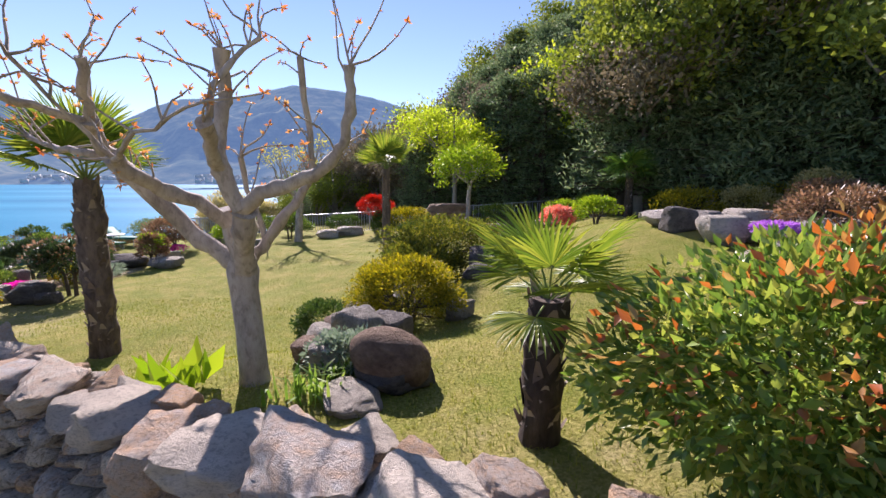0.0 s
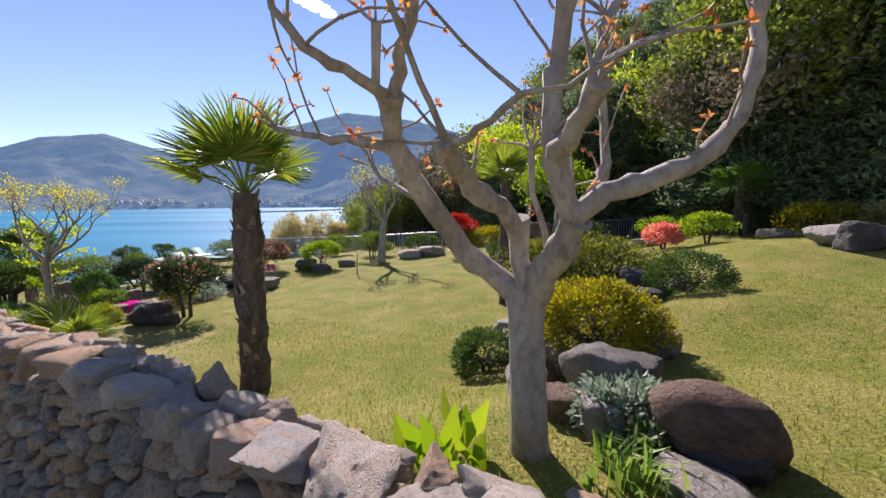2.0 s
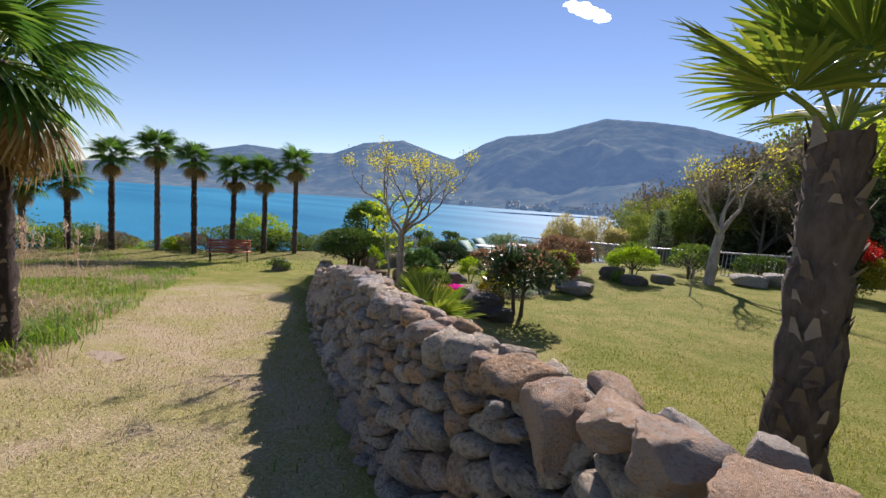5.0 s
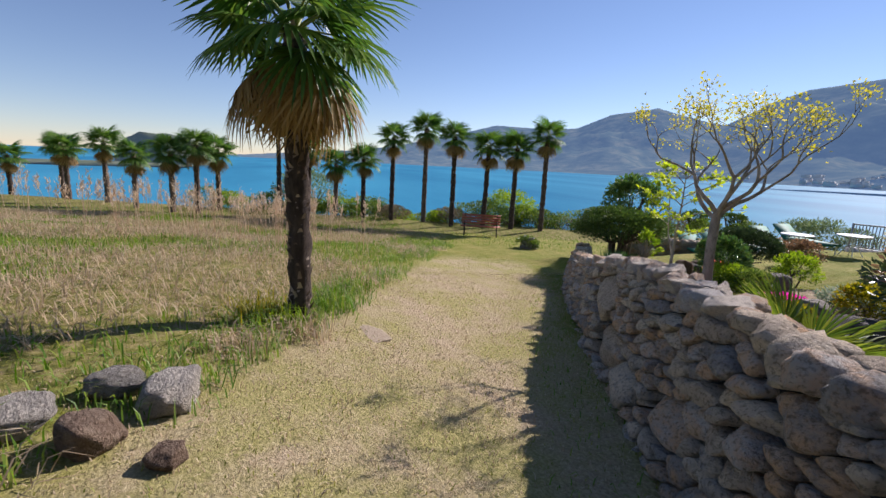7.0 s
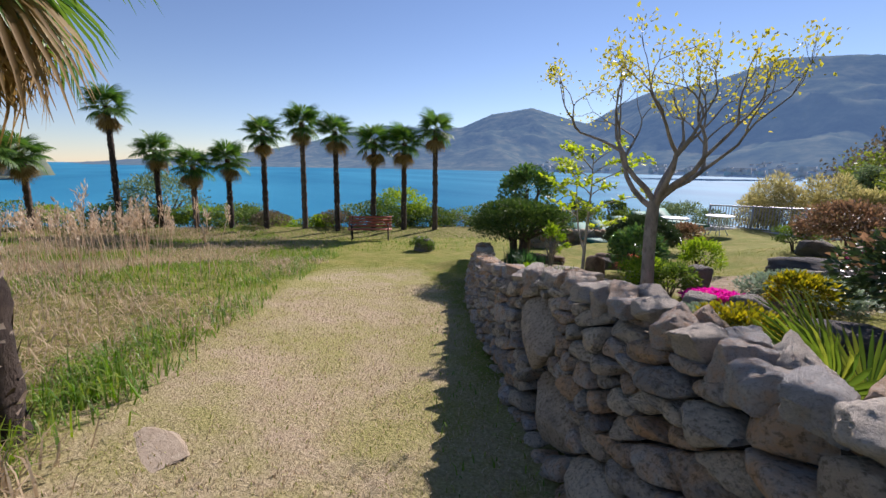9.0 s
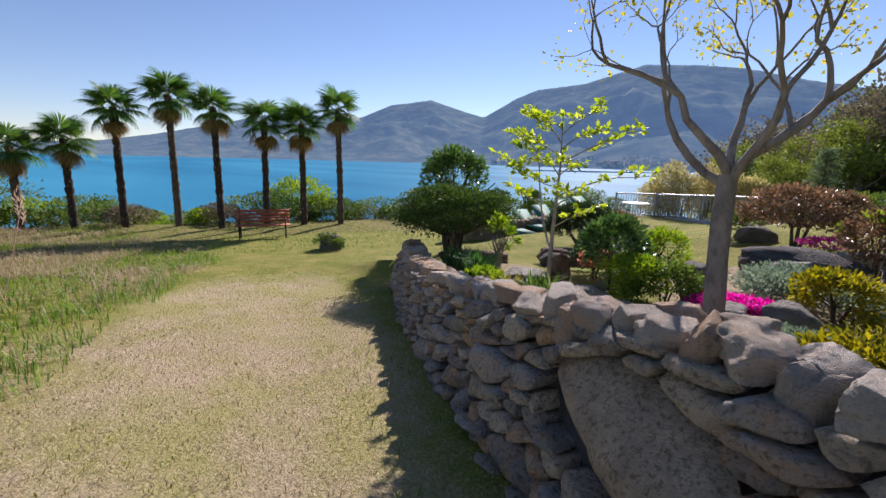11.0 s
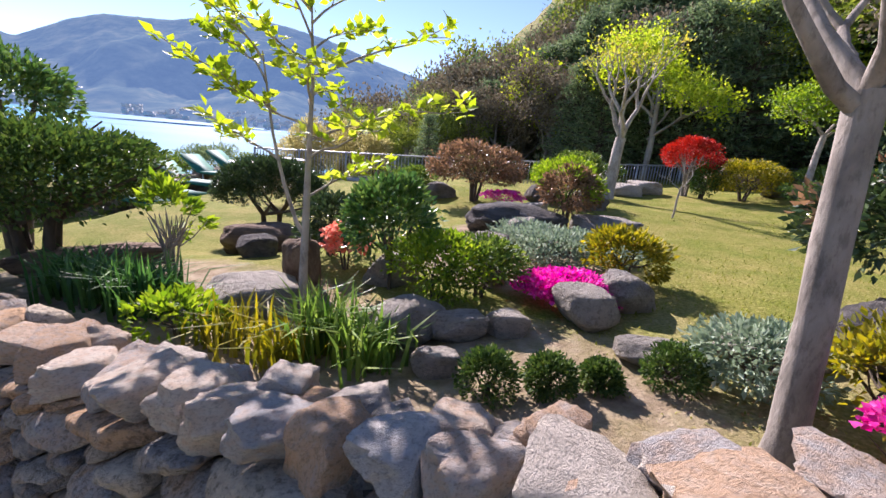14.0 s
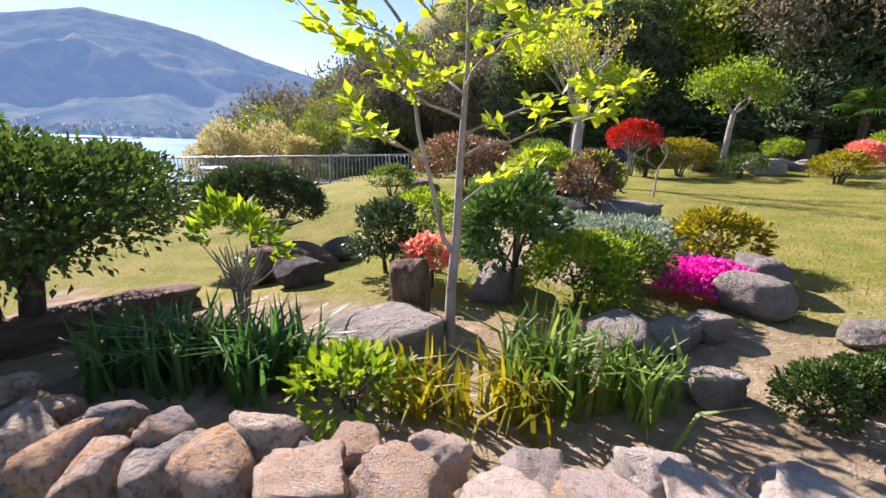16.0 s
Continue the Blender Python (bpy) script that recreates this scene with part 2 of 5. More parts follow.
def water_material():
    m = bpy.data.materials.new("sea_water")
    m.use_nodes = True
    nt = m.node_tree
    link, bsdf = nt.links.new, nt.nodes["Principled BSDF"]
    coords = nt.nodes.new("ShaderNodeTexCoord")
    stretch = nt.nodes.new("ShaderNodeMapping")
    stretch.inputs["Scale"].default_value = (.25, 1, 1)
    link(coords.outputs["Object"], stretch.inputs[0])
    ramp = nt.nodes.new("ShaderNodeValToRGB")
    wide = nt.nodes.new("ShaderNodeTexNoise")
    wide.inputs["Scale"].default_value, wide.inputs["Detail"].default_value = .012, 5
    link(stretch.outputs[0], wide.inputs["Vector"])
    ramp.color_ramp.elements[0].position, ramp.color_ramp.elements[0].color = .35, (.02, .17, .30, 1)
    ramp.color_ramp.elements[1].position, ramp.color_ramp.elements[1].color = .68, (.05, .28, .42, 1)
    link(wide.outputs["Fac"], ramp.inputs[0])
    link(ramp.outputs[0], bsdf.inputs["Base Color"])
    bsdf.inputs["Roughness"].default_value, bsdf.inputs["IOR"].default_value = .6, 1.33
    bsdf.inputs["Specular IOR Level"].default_value = .04
    ripple = nt.nodes.new("ShaderNodeTexNoise")
    ripple.inputs["Scale"].default_value, ripple.inputs["Detail"].default_value = .6, 6
    link(coords.outputs["Object"], ripple.inputs["Vector"])
    relief = nt.nodes.new("ShaderNodeBump")
    relief.inputs["Strength"].default_value, relief.inputs["Distance"].default_value = .35, .6
    link(ripple.outputs["Fac"], relief.inputs["Height"])
    link(relief.outputs[0], bsdf.inputs["Normal"])
    return m


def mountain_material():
    # Distance haze is painted onto the slopes as a blue emission.
    m = material("wooded_slope_haze_glow", [(.03, .05, .045), (.075, .095, .065), (.17, .165, .10)], scale=.018, rough=1, bump=0, detail=10,
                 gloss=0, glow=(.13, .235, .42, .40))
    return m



# ---- lie of the land ----
# Spot heights of the garden lawn and beds: x, y, z.
SPOTS = [(-2.23, 2.86, .34), (-1.2, 3.08, .18), (-.6, 2.4, .36), (.5, 2.2, .5), (-1.56, 5.05, -.05), (-2.54, 5.36, -.45), (-2.2, 8.66, -.44), (.27, 5.71, .4),
         (-4.92, 7.96, -.54), (-2.88, 7.69, -.5), (-4.7, 4.8, -.33), (-7.92, 7.95, -.52), (-8.06, 7.75, -.6), (-6.0, 14.8, -.62), (-3.5, 15.8, -.5),
         (-11.18, 8.65, -.88), (-12.3, 12.1, -1.3), (-6.1, 12.35, -.58), (-8.2, 9.0, -.68), (-9.5, 8.2, -.74), (-7.6, 11, -.7), (-8.5, 14.3, -.6), (3.4, 9.0, .62),
         (6, 15, .15), (-.2, 15.7, -.2), (-14, 16, -1.4), (-13, 22.7, -1.57), (-5, 21, -1.1), (5, 22, -.52), (11.5, 25, -.4), (10, 8, 1.1), (-15, 11.3, -1.4), (2.5, 2, .8)]


def smooth(a, b, v):
    v = min(1.0, max(0.0, (v - a) / (b - a)))
    return v * v * (3 - 2 * v)


def along(x, y):
    """Metres down the path and metres to its right."""
    return -.872 * x + .489 * y, .489 * x + .872 * y


LEVELS = {}


def level_at(i, j):
    if (i, j) not in LEVELS:
        top = low = 0.0
        for a, b, z in SPOTS:
            w = 1 / (((i * .25 - a) ** 2 + (j * .25 - b) ** 2 + .8) ** 1.6)
            top, low = top + w * z, low + w
        LEVELS[i, j] = top / low
    return LEVELS[i, j]


def garden_height(x, y):
    i, j = math.floor(x * 4), math.floor(y * 4)
    u, v = x * 4 - i, y * 4 - j
    return (level_at(i, j) * (1 - u) + level_at(i + 1, j) * u) * (1 - v) + (level_at(i, j + 1) * (1 - u) + level_at(i + 1, j + 1) * u) * v


def path_height(x, y):
    s, n = along(x, y)
    z = .25 - .105 * max(-12.0, min(s, 13.7)) - .078 * min(12.0, max(0.0, s - 13.7))
    z += .09 * min(4.0, max(0.0, -.8 - n)) * smooth(2, 8, s) * (1 - smooth(14, 20, s))
    return z


WALL_X, WALL_Y = [-13.9, -12.6, -11.28, -9.5, -7.73, -5.23, -2, 0, 2, 5], [8.8, 7.75, 6.86, 5.73, 4.69, 3.35, 1.75, .72, -.25, -1.7]


def wall_y(x):
    """Where the wall's front edge runs."""
    if x <= WALL_X[0] or x >= WALL_X[-1]:
        return WALL_Y[0] if x <= WALL_X[0] else WALL_Y[-1]
    k = 1
    while WALL_X[k] < x:
        k += 1
    return WALL_Y[k - 1] + (WALL_Y[k] - WALL_Y[k - 1]) * (x - WALL_X[k - 1]) / (WALL_X[k] - WALL_X[k - 1])


def height(x, y):
    """Height of the ground."""
    s, n = along(x, y)
    inside = smooth(.0, .4, (y - wall_y(x) - .1) * .88) * smooth(-16.2, -14.6, x)
    z = (path_height(x, y) * (1 - inside) if inside < 1 else 0) + (garden_height(x, y) * inside if inside > 0 else 0)
    # the bluff falls to the shore beyond the row of palms, and past the railing
    drop = max(smooth(28.5, 50, s) * (1 if s > 0 else 0), smooth(23, 52, y) * (1 - smooth(-6, 6, x)))
    z = z * (1 - drop) - 13.5 * drop
    # the wooded hill
    up = max(0.0, .80 * (x - 2) + .6 * (y - 26)) * smooth(25, 31, y) * smooth(-8, 6, x) + max(0.0, x - 14) * .75 * smooth(14, 20, x)
    return z + min(38.0, .55 * up) * (1 - drop)

# ---- building helpers ----
rng = np.random.default_rng(7)


class Geo:
    """Gathers vertices and faces for one mesh."""

    def __init__(self):
        self.v, self.f, self.n = [], [], 0

    def add(self, v, f):
        v, f = np.asarray(v, float), np.asarray(f, int)
        self.v.append(v)
        self.f.append(f + self.n)
        self.n += len(v)

    def tube(self, pts, radii, sides=8, wobble=0.0):
        pts = [Vector(p) for p in pts]
        rings = []
        for i, p in enumerate(pts):
            way = (pts[min(i + 1, len(pts) - 1)] - pts[max(i - 1, 0)]).normalized()
            a = way.cross(Vector((.31, .9, .2))).normalized()
            b = way.cross(a)
            for k in range(sides):
                t = 2 * math.pi * k / sides
                r = radii[i] * (1 + wobble * noise.noise(p * 4 + Vector((math.cos(t), math.sin(t), 0))))
                rings.append(p + (a * math.cos(t) + b * math.sin(t)) * r)
        f = [[i * sides + k, i * sides + (k + 1) % sides, (i + 1) * sides + (k + 1) % sides, (i + 1) * sides + k]
             for i in range(len(pts) - 1) for k in range(sides)]
        self.add([tuple(p) for p in rings], f)
        self.add([tuple(p) for p in rings[-sides:]], [[0, k, k + 1, k + 1] for k in range(1, sides - 1)])

    def leaves(self, at, way, length, width, fold=.25, side=None):
        """Diamond leaves with a midrib, at points, pointing along the given ways."""
        at, way = np.asarray(at, float), np.asarray(way, float)
        n = len(at)
        way = way / (np.linalg.norm(way, axis=1)[:, None] + 1e-9)
        other = rng.normal(size=(n, 3)) if side is None else np.asarray(side, float)
        across = np.cross(way, other)
        across /= np.linalg.norm(across, axis=1)[:, None] + 1e-9
        up = np.cross(across, way)
        length, width = (np.broadcast_to(np.asarray(q, float), (n,))[:, None] for q in (length, width))
        mid = at + way * length * .45
        v = np.stack([at, mid + across * width / 2 + up * width * fold, at + way * length - up * width * fold * .6,
                      mid - across * width / 2 + up * width * fold], 1).reshape(-1, 3)
        k = np.arange(n)[:, None] * 4
        self.add(v, np.concatenate([k + np.array([[0, 1, 2, 2]]), k + np.array([[0, 2, 3, 3]])]))

    def blades(self, at, tall, wide, lean=.35):
        """Grass blades rooted at points: bent, tapering strips."""
        at = np.asarray(at, float)
        n = len(at)
        tall, wide = (np.broadcast_to(np.asarray(q, float), (n,))[:, None] for q in (tall, wide))
        turn = rng.uniform(0, 2 * math.pi, n)
        out = np.stack([np.cos(turn), np.sin(turn), np.zeros(n)], 1)
        across = np.stack([-np.sin(turn), np.cos(turn), np.zeros(n)], 1)
        bend = np.abs(rng.normal(lean, lean * .6, n))[:, None]
        up = np.array([[0, 0, 1.0]])
        mid = at + up * tall * .6 + out * bend * tall * .3
        tip = at + up * tall * np.clip(1 - bend * .35, .3, 1) + out * bend * tall
        v = np.stack([at - across * wide / 2, at + across * wide / 2, mid + across * wide * .4, mid - across * wide * .4, tip], 1).reshape(-1, 3)
        k = np.arange(n)[:, None] * 5
        self.add(v, np.concatenate([k + np.array([[0, 1, 2, 3]]), k + np.array([[3, 2, 4, 4]])]))

    def box(self, lo, hi):
        (a, b, c), (d, e, f) = lo, hi
        v = [(x, y, z) for x in (a, d) for y in (b, e) for z in (c, f)]
        self.add(v, [[0, 1, 3, 2], [4, 6, 7, 5], [0, 4, 5, 1], [2, 3, 7, 6], [0, 2, 6, 4], [1, 5, 7, 3]])

    def mesh(self, name, mat, smooth_shade=False):
        me = bpy.data.meshes.new(name)
        v, f = np.concatenate(self.v), np.concatenate(self.f)
        tri = f[:, 2] == f[:, 3]
        size = np.where(tri, 3, 4)
        loops = f.reshape(-1)
        keep = np.ones(len(loops), bool)
        keep[np.nonzero(tri)[0] * 4 + 3] = False
        loops = loops[keep]
        me.vertices.add(len(v))
        me.vertices.foreach_set("co", v.astype(np.float32).ravel())
        me.loops.add(len(loops))
        me.loops.foreach_set("vertex_index", loops.astype(np.int32))
        me.polygons.add(len(f))
        me.polygons.foreach_set("loop_start", np.concatenate([[0], np.cumsum(size)[:-1]]).astype(np.int32))
        if smooth_shade:
            me.polygons.foreach_set("use_smooth", np.ones(len(f), bool))
        me.update(calc_edges=True)
        me.validate()
        me.materials.append(mat)
        return me


def part(name, geo, mat, parent, label="", smooth_shade=False, m=None):
    me = geo if isinstance(geo, bpy.types.Mesh) else geo.mesh(name, mat, smooth_shade)
    ob = new(name, me)
    ob.parent = parent
    if m is not None:
        ob.matrix_basis = m
    return tagged(ob, label)


def thing(name, x, y, z=None, label="", category="", group="", turn=0, scale=1.0):
    ob = new(name)
    ob.empty_display_size = .1
    ob.matrix_basis = pose(x, y, height(x, y) if z is None else z, 0, 0, turn) @ Matrix.Scale(scale, 4)
    return tagged(ob, label, category, group)


def sphere_points(n):
    u = rng.normal(size=(n, 3))
    return u / np.linalg.norm(u, axis=1)[:, None]


def crown(geo, centre, radii, count, leaf, clumps=40, spread=.28, flat=.25, droop=0.0, shell=.62, aspect=.5):
    """Leaves in clumps over an uneven ellipsoid."""
    heads = sphere_points(clumps)
    heads[:, 2] = np.where(heads[:, 2] < -flat * 2.2, -heads[:, 2], heads[:, 2])
    heads *= rng.uniform(shell, 1.0, (clumps, 1))
    pick = rng.integers(0, clumps, count)
    off = rng.normal(size=(count, 3)) * spread
    p = heads[pick] + off
    far = np.linalg.norm(p, axis=1)[:, None]
    p = np.where(far > 1.12, p / far * rng.uniform(.95, 1.12, (count, 1)), p)
    way = p / (np.linalg.norm(p, axis=1)[:, None] + 1e-6) + off * 1.6 + rng.normal(size=(count, 3)) * .55
    way[:, 2] += .15 - droop
    size = leaf * rng.uniform(.6, 1.25, count)
    geo.leaves(np.asarray(centre) + p * np.asarray(radii), way, size, size * aspect)


ICO = {}


def ico(level):
    if level not in ICO:
        bm = bmesh.new()
        bmesh.ops.create_icosphere(bm, subdivisions=level, radius=1)
        ICO[level] = (np.array([v.co[:] for v in bm.verts]), np.array([[*(v.index for v in f.verts), f.verts[2].index] for f in bm.faces]))
        bm.free()
    return ICO[level]


def rock_geo(level=3, facets=13, rough_by=.05, seed=0, flat_top=False):
    """A faceted stone of half-size 1, with worn edges."""
    r = np.random.default_rng(seed)
    u, f = ico(level)
    planes = r.normal(size=(facets, 3))
    planes /= np.linalg.norm(planes, axis=1)[:, None]
    planes = np.concatenate([planes, np.eye(3), -np.eye(3)])
    far = np.concatenate([r.uniform(.78, 1.05, facets), np.ones(6) * r.uniform(.85, 1.0, 6)])
    if flat_top:
        far[-4] = .7
    reach = np.maximum(u @ planes.T, .001) / far
    radius = (reach ** 24).sum(1) ** (-1 / 24)
    for i, p in enumerate(u):
        q = Vector(p) * 1.7 + Vector((seed * 3.1, seed * 1.7, 0))
        radius[i] *= 1 + rough_by * (noise.noise(q) + .6 * noise.noise(q * 2.6) + .4 * noise.noise(q * 6))
    g = Geo()
    g.add(u * radius[:, None], f)
    return g


def crag_mesh(level, seed, mat, tall=1.0):
    """A broken, pitted stone of half-size 1 with crisp edges."""
    r = np.random.default_rng(seed)
    u, f = ico(level)
    planes = r.normal(size=(6, 3))
    planes /= np.linalg.norm(planes, axis=1)[:, None]
    tilt = r.normal(size=(6, 3)) * .16 + np.concatenate([np.eye(3), -np.eye(3)])
    planes = np.concatenate([planes, tilt / np.linalg.norm(tilt, axis=1)[:, None]])
    far = np.concatenate([r.uniform(.84, 1.05, 6), r.uniform(.82, .98, 6)])
    radius = ((np.maximum(u @ planes.T, .001) / far) ** 22).sum(1) ** (-1 / 22)
    for i, p in enumerate(u):
        q = Vector(p) * radius[i] * 1.5 + Vector((seed * 3.1, seed * 1.7, 0))
        pits = max(0.0, noise.noise(q * 5.5) - .05) + .6 * max(0.0, noise.noise(q * 11) - .1)
        radius[i] *= 1 + .11 * noise.noise(q) + .07 * noise.noise(q * 2.7) - .13 * pits
    g = Geo()
    g.add(u * radius[:, None], f)
    me = g.mesh("stone", mat, True)
    me.set_sharp_from_angle(angle=radians(40))
    return me


ROCKS = {}


def boulder(x, y, size, mat=None, turn=0, seed=0, sink=.25, label="weathered grey boulder in the garden bed", name="boulder", tilt=0, z=None, group="garden boulders"):
    mat = mat or ROCK
    key = (seed % 9, mat.name)
    if key not in ROCKS:
        ROCKS[key] = rock_geo(4, 12, .09, key[0]).mesh("boulder", mat, True)
    ob = new(name, ROCKS[key])
    z = (height(x, y) if z is None else z) + size[2] * (1 - sink)
    ob.matrix_basis = pose(x, y, z, tilt, tilt * .6, turn) @ Matrix.Diagonal((*size, 1))
    return tagged(ob, label, "boulder", group)


# ---- ground, sea and distance ----
def spaced(lo, hi, step, reach, grow):
    inner = list(np.arange(lo, hi + step / 2, step))
    out, d = [], step
    a = b = 0
    while a < reach:
        d *= grow
        a += d
        out.append(a)
    return [lo - q for q in reversed(out)] + inner + [hi + q for q in out]


def build_ground():
    xs, ys = spaced(-28, 9, .22, 4200, 1.22), spaced(-3, 23, .22, 4200, 1.22)
    nx, ny = len(xs), len(ys)
    v, cover = [], []
    for y in ys:
        for x in xs:
            z = height(x, y)
            s, n = along(x, y)
            bump = noise.noise(Vector((x * .9, y * .9, 0)))
            inside = y > wall_y(x) + .2 and x > -14.2
            path = smooth(1.8, .85, abs(n + 1.15 + .25 * bump)) * smooth(21, 14, s) if not inside else 0
            path = max(path, .5 * smooth(19, 14, s) * smooth(2.2, 1.4, abs(n + 1.3 + .3 * bump))) if not inside else 0
            far = smooth(-2.6, -3.6, n + .35 * bump) * (1 if s < 16.5 else smooth(1.0, -2.0, n + .9 * bump)) if not inside else 0
            far = max(far, smooth(24.5, 26.5, s), smooth(22, 24, y), smooth(15, 19, x))
            soil = 0
            if inside:
                d = y - wall_y(x)
                soil = smooth(2.9, 2.2, d + .5 * bump) * smooth(-8.9, -9.5, x) * .62
                soil = max(soil, smooth(1.0, .5, math.hypot((x + 9.4) / 1.5, (y - 10.1) / 1.9)) * .8)
                path = max(.5 * smooth(2.6, 1.0, d + .6 * bump) * smooth(-1.7, -.9, x + .4 * bump), .5 * smooth(4.0, 2.2, d + .6 * bump) * smooth(-10.4, -9.2, x) * smooth(-5.0, -6.5, x), .35 * smooth(1.2, .5, d))
            v.append((x, y, z + .018 * bump * (1 if far < .5 else 3)))
            cover.append((path, far, soil, 1.0))
    k = np.arange(nx * ny).reshape(ny, nx)
    f = np.stack([k[:-1, :-1], k[:-1, 1:], k[1:, 1:], k[1:, :-1]], -1).reshape(-1, 4)
    g = Geo()
    g.add(v, f)
    me = g.mesh("ground", ground_material(), True)
    layer = me.color_attributes.new("cover", "FLOAT_COLOR", "POINT")
    layer.data.foreach_set("color", np.asarray(cover, np.float32).ravel())
    return tagged(new("ground", me), "grassy ground with mown lawn and a straw-coloured path", "ground", kind="structure")


build_ground()

g = Geo()
g.add([(-4800, -4800, -12), (4800, -4800, -12), (4800, 4800, -12), (-4800, 4800, -12)], [[0, 1, 2, 3]])
tagged(new("water", g.mesh("water", water_material())), "calm blue-green sea water with fine ripples", "sea", kind="structure")

# Skyline of the far shore: bearing in degrees, and its height in degrees.
RIDGE = [(96, -.3), (85, .8), (80, 1.1), (75, 2), (68, 3.6), (62.5, 5), (56, 4.7), (52.5, 4.9), (48.8, 6.5), (43.7, 7.25), (40, 6.1), (37, 5.3),
         (33, 7.6), (30.5, 8.6), (25, 9.2), (21, 10.3), (18.5, 11), (13, 10.6), (9, 10), (2.3, 8.1), (-4, 6.6), (-14, 5.5), (-40, 4)]


def build_mountains():
    g = Geo()
    bearings = np.arange(96, -40.1, -.4)
    steps = 46
    v = []
    for b in bearings:
        e = float(np.interp(-b, [-q[0] for q in RIDGE], [q[1] for q in RIDGE]))
        near = 850 + max(0, b - 14) * 14
        crest = near + 1500
        top = crest * math.tan(radians(max(e, -.3)))
        for i in range(steps):
            k = i / (steps - 1)
            d = near + (crest - near) * k * 1.25
            p = Vector((-math.sin(radians(b)) * d, math.cos(radians(b)) * d, 0))
            if k <= .8:
                q = k / .8
                fold = noise.fractal(p * .0022, 1, 2, 5) * .28 * math.sin(math.pi * q) + noise.noise(p * .011) * .02 * q
                z = -13 + (top + 13) * (max(0, q) ** 1.15 * (1 - .15 * math.sin(math.pi * q)) + fold * (1 - q ** 4))
            else:
                z = top * (1 - (k - .8) * 1.2) + noise.noise(p * .03) * 3
            z += noise.noise(p * .05) * 3 * min(1, k * 4)
            v.append((p.x, p.y, z if k > 0 else -14))
    n = len(bearings)
    k = np.arange(n * steps).reshape(n, steps)
    g.add(v, np.stack([k[:-1, :-1], k[1:, :-1], k[1:, 1:], k[:-1, 1:]], -1).reshape(-1, 4))
    tagged(new("backdrop", g.mesh("backdrop", mountain_material(), True)), "blue wooded mountains across the bay, haze painted as glow", "mountain", kind="structure")


build_mountains()

# A faint blue glow in the material paints haze over the islands.
HILL = material("island_wood_haze_glow", [(.05, .07, .04), (.11, .13, .07), (.2, .2, .13)], scale=.05, rough=1, bump=0, gloss=0, glow=(.18, .27, .42, .12))
for b, d, wide, tall, label in ((101, 520, 46, 33, "small round wooded island in the bay"), (106, 430, 60, 2.2, "low bare rocky islet in the bay"),
                                (118, 900, 55, 12, "rocky headland islet out at sea")):
    g = rock_geo(4, 15, .10, int(b))
    g.v[0] = g.v[0] * np.array([wide, wide * .6, tall])
    ob = new("island", g.mesh("island", HILL, True))
    ob.matrix_basis = pose(-math.sin(radians(b)) * d, math.cos(radians(b)) * d, -11.5, 0, 0, b)
    tagged(ob, label, "island")

# The village on the far shore, a boat with its wake, and one small cloud.
g = Geo()
r = np.random.default_rng(3)
for _ in range(120):
    b = r.choice([13, 16, 20, 26, 40]) + r.normal() * 2.2
    near = 850 + max(0, b - 14) * 14
    d = near + abs(r.normal()) * 60 + 14
    x, y, s = -math.sin(radians(b)) * d, math.cos(radians(b)) * d, r.uniform(3, 8)
    z = -13 + (d - near) * .20
    g.box((x - s, y - s * .6, z), (x + s, y + s * .6, z + r.uniform(5, 9)))
tagged(new("far_village", g.mesh("far_village", HOUSE)), "scattered pale houses along the far shore", "village", kind="stuff")
boat = thing("boat", -math.sin(radians(16)) * 760, math.cos(radians(16)) * 760, -12, "small white motor boat on the bay", "boat", turn=20)
g = Geo()
g.add([(-6, 0, .9), (-4.5, -1.6, 1.3), (5, -1.6, 1.2), (5, 1.6, 1.2), (-4.5, 1.6, 1.3), (-4, 0, -.2), (5, 0, -.2)],
      [[0, 1, 5, 5], [0, 5, 4, 4], [1, 2, 6, 5], [4, 5, 6, 3], [2, 3, 6, 6], [0, 4, 1, 1], [1, 4, 3, 2]])
part("hull", g, WHITE_TOP, boat)
g = Geo()
g.box((-1.5, -1.1, 1.2), (2.5, 1.1, 3.1))
part("cabin", g, WHITE_TOP, boat)
g = Geo()
g.add([(5, -1, .03), (5, 1, .03), (90, 3.5, .03), (90, -3.5, .03)], [[0, 1, 2, 3]])
part("wake", g, WHITE_TOP, boat, "white foamy wake")
g = Geo()
u, f = ico(3)
for i in range(16):
    c = np.array([(i - 8) * 9 + r.normal() * 6, r.normal() * 8, r.normal() * 7 - (i - 8) * 4.5])
    q = u * (1 + .35 * np.array([[noise.noise(Vector(p) * 2.2 + Vector((i, 0, 0)))] for p in u])) * np.array([30, 14, 10]) * r.uniform(.5, 1.2)
    g.add(q + c, f)
ob = new("cloud", g.mesh("cloud", CLOUD_GLOW, True))
ob.matrix_basis = pose(-math.sin(radians(21.6)) * 1900, math.cos(radians(21.6)) * 1900, 1900 * math.tan(radians(22.5)), 0, 0, 21)
tagged(ob, "single small wispy white cloud in clear sky", "cloud")


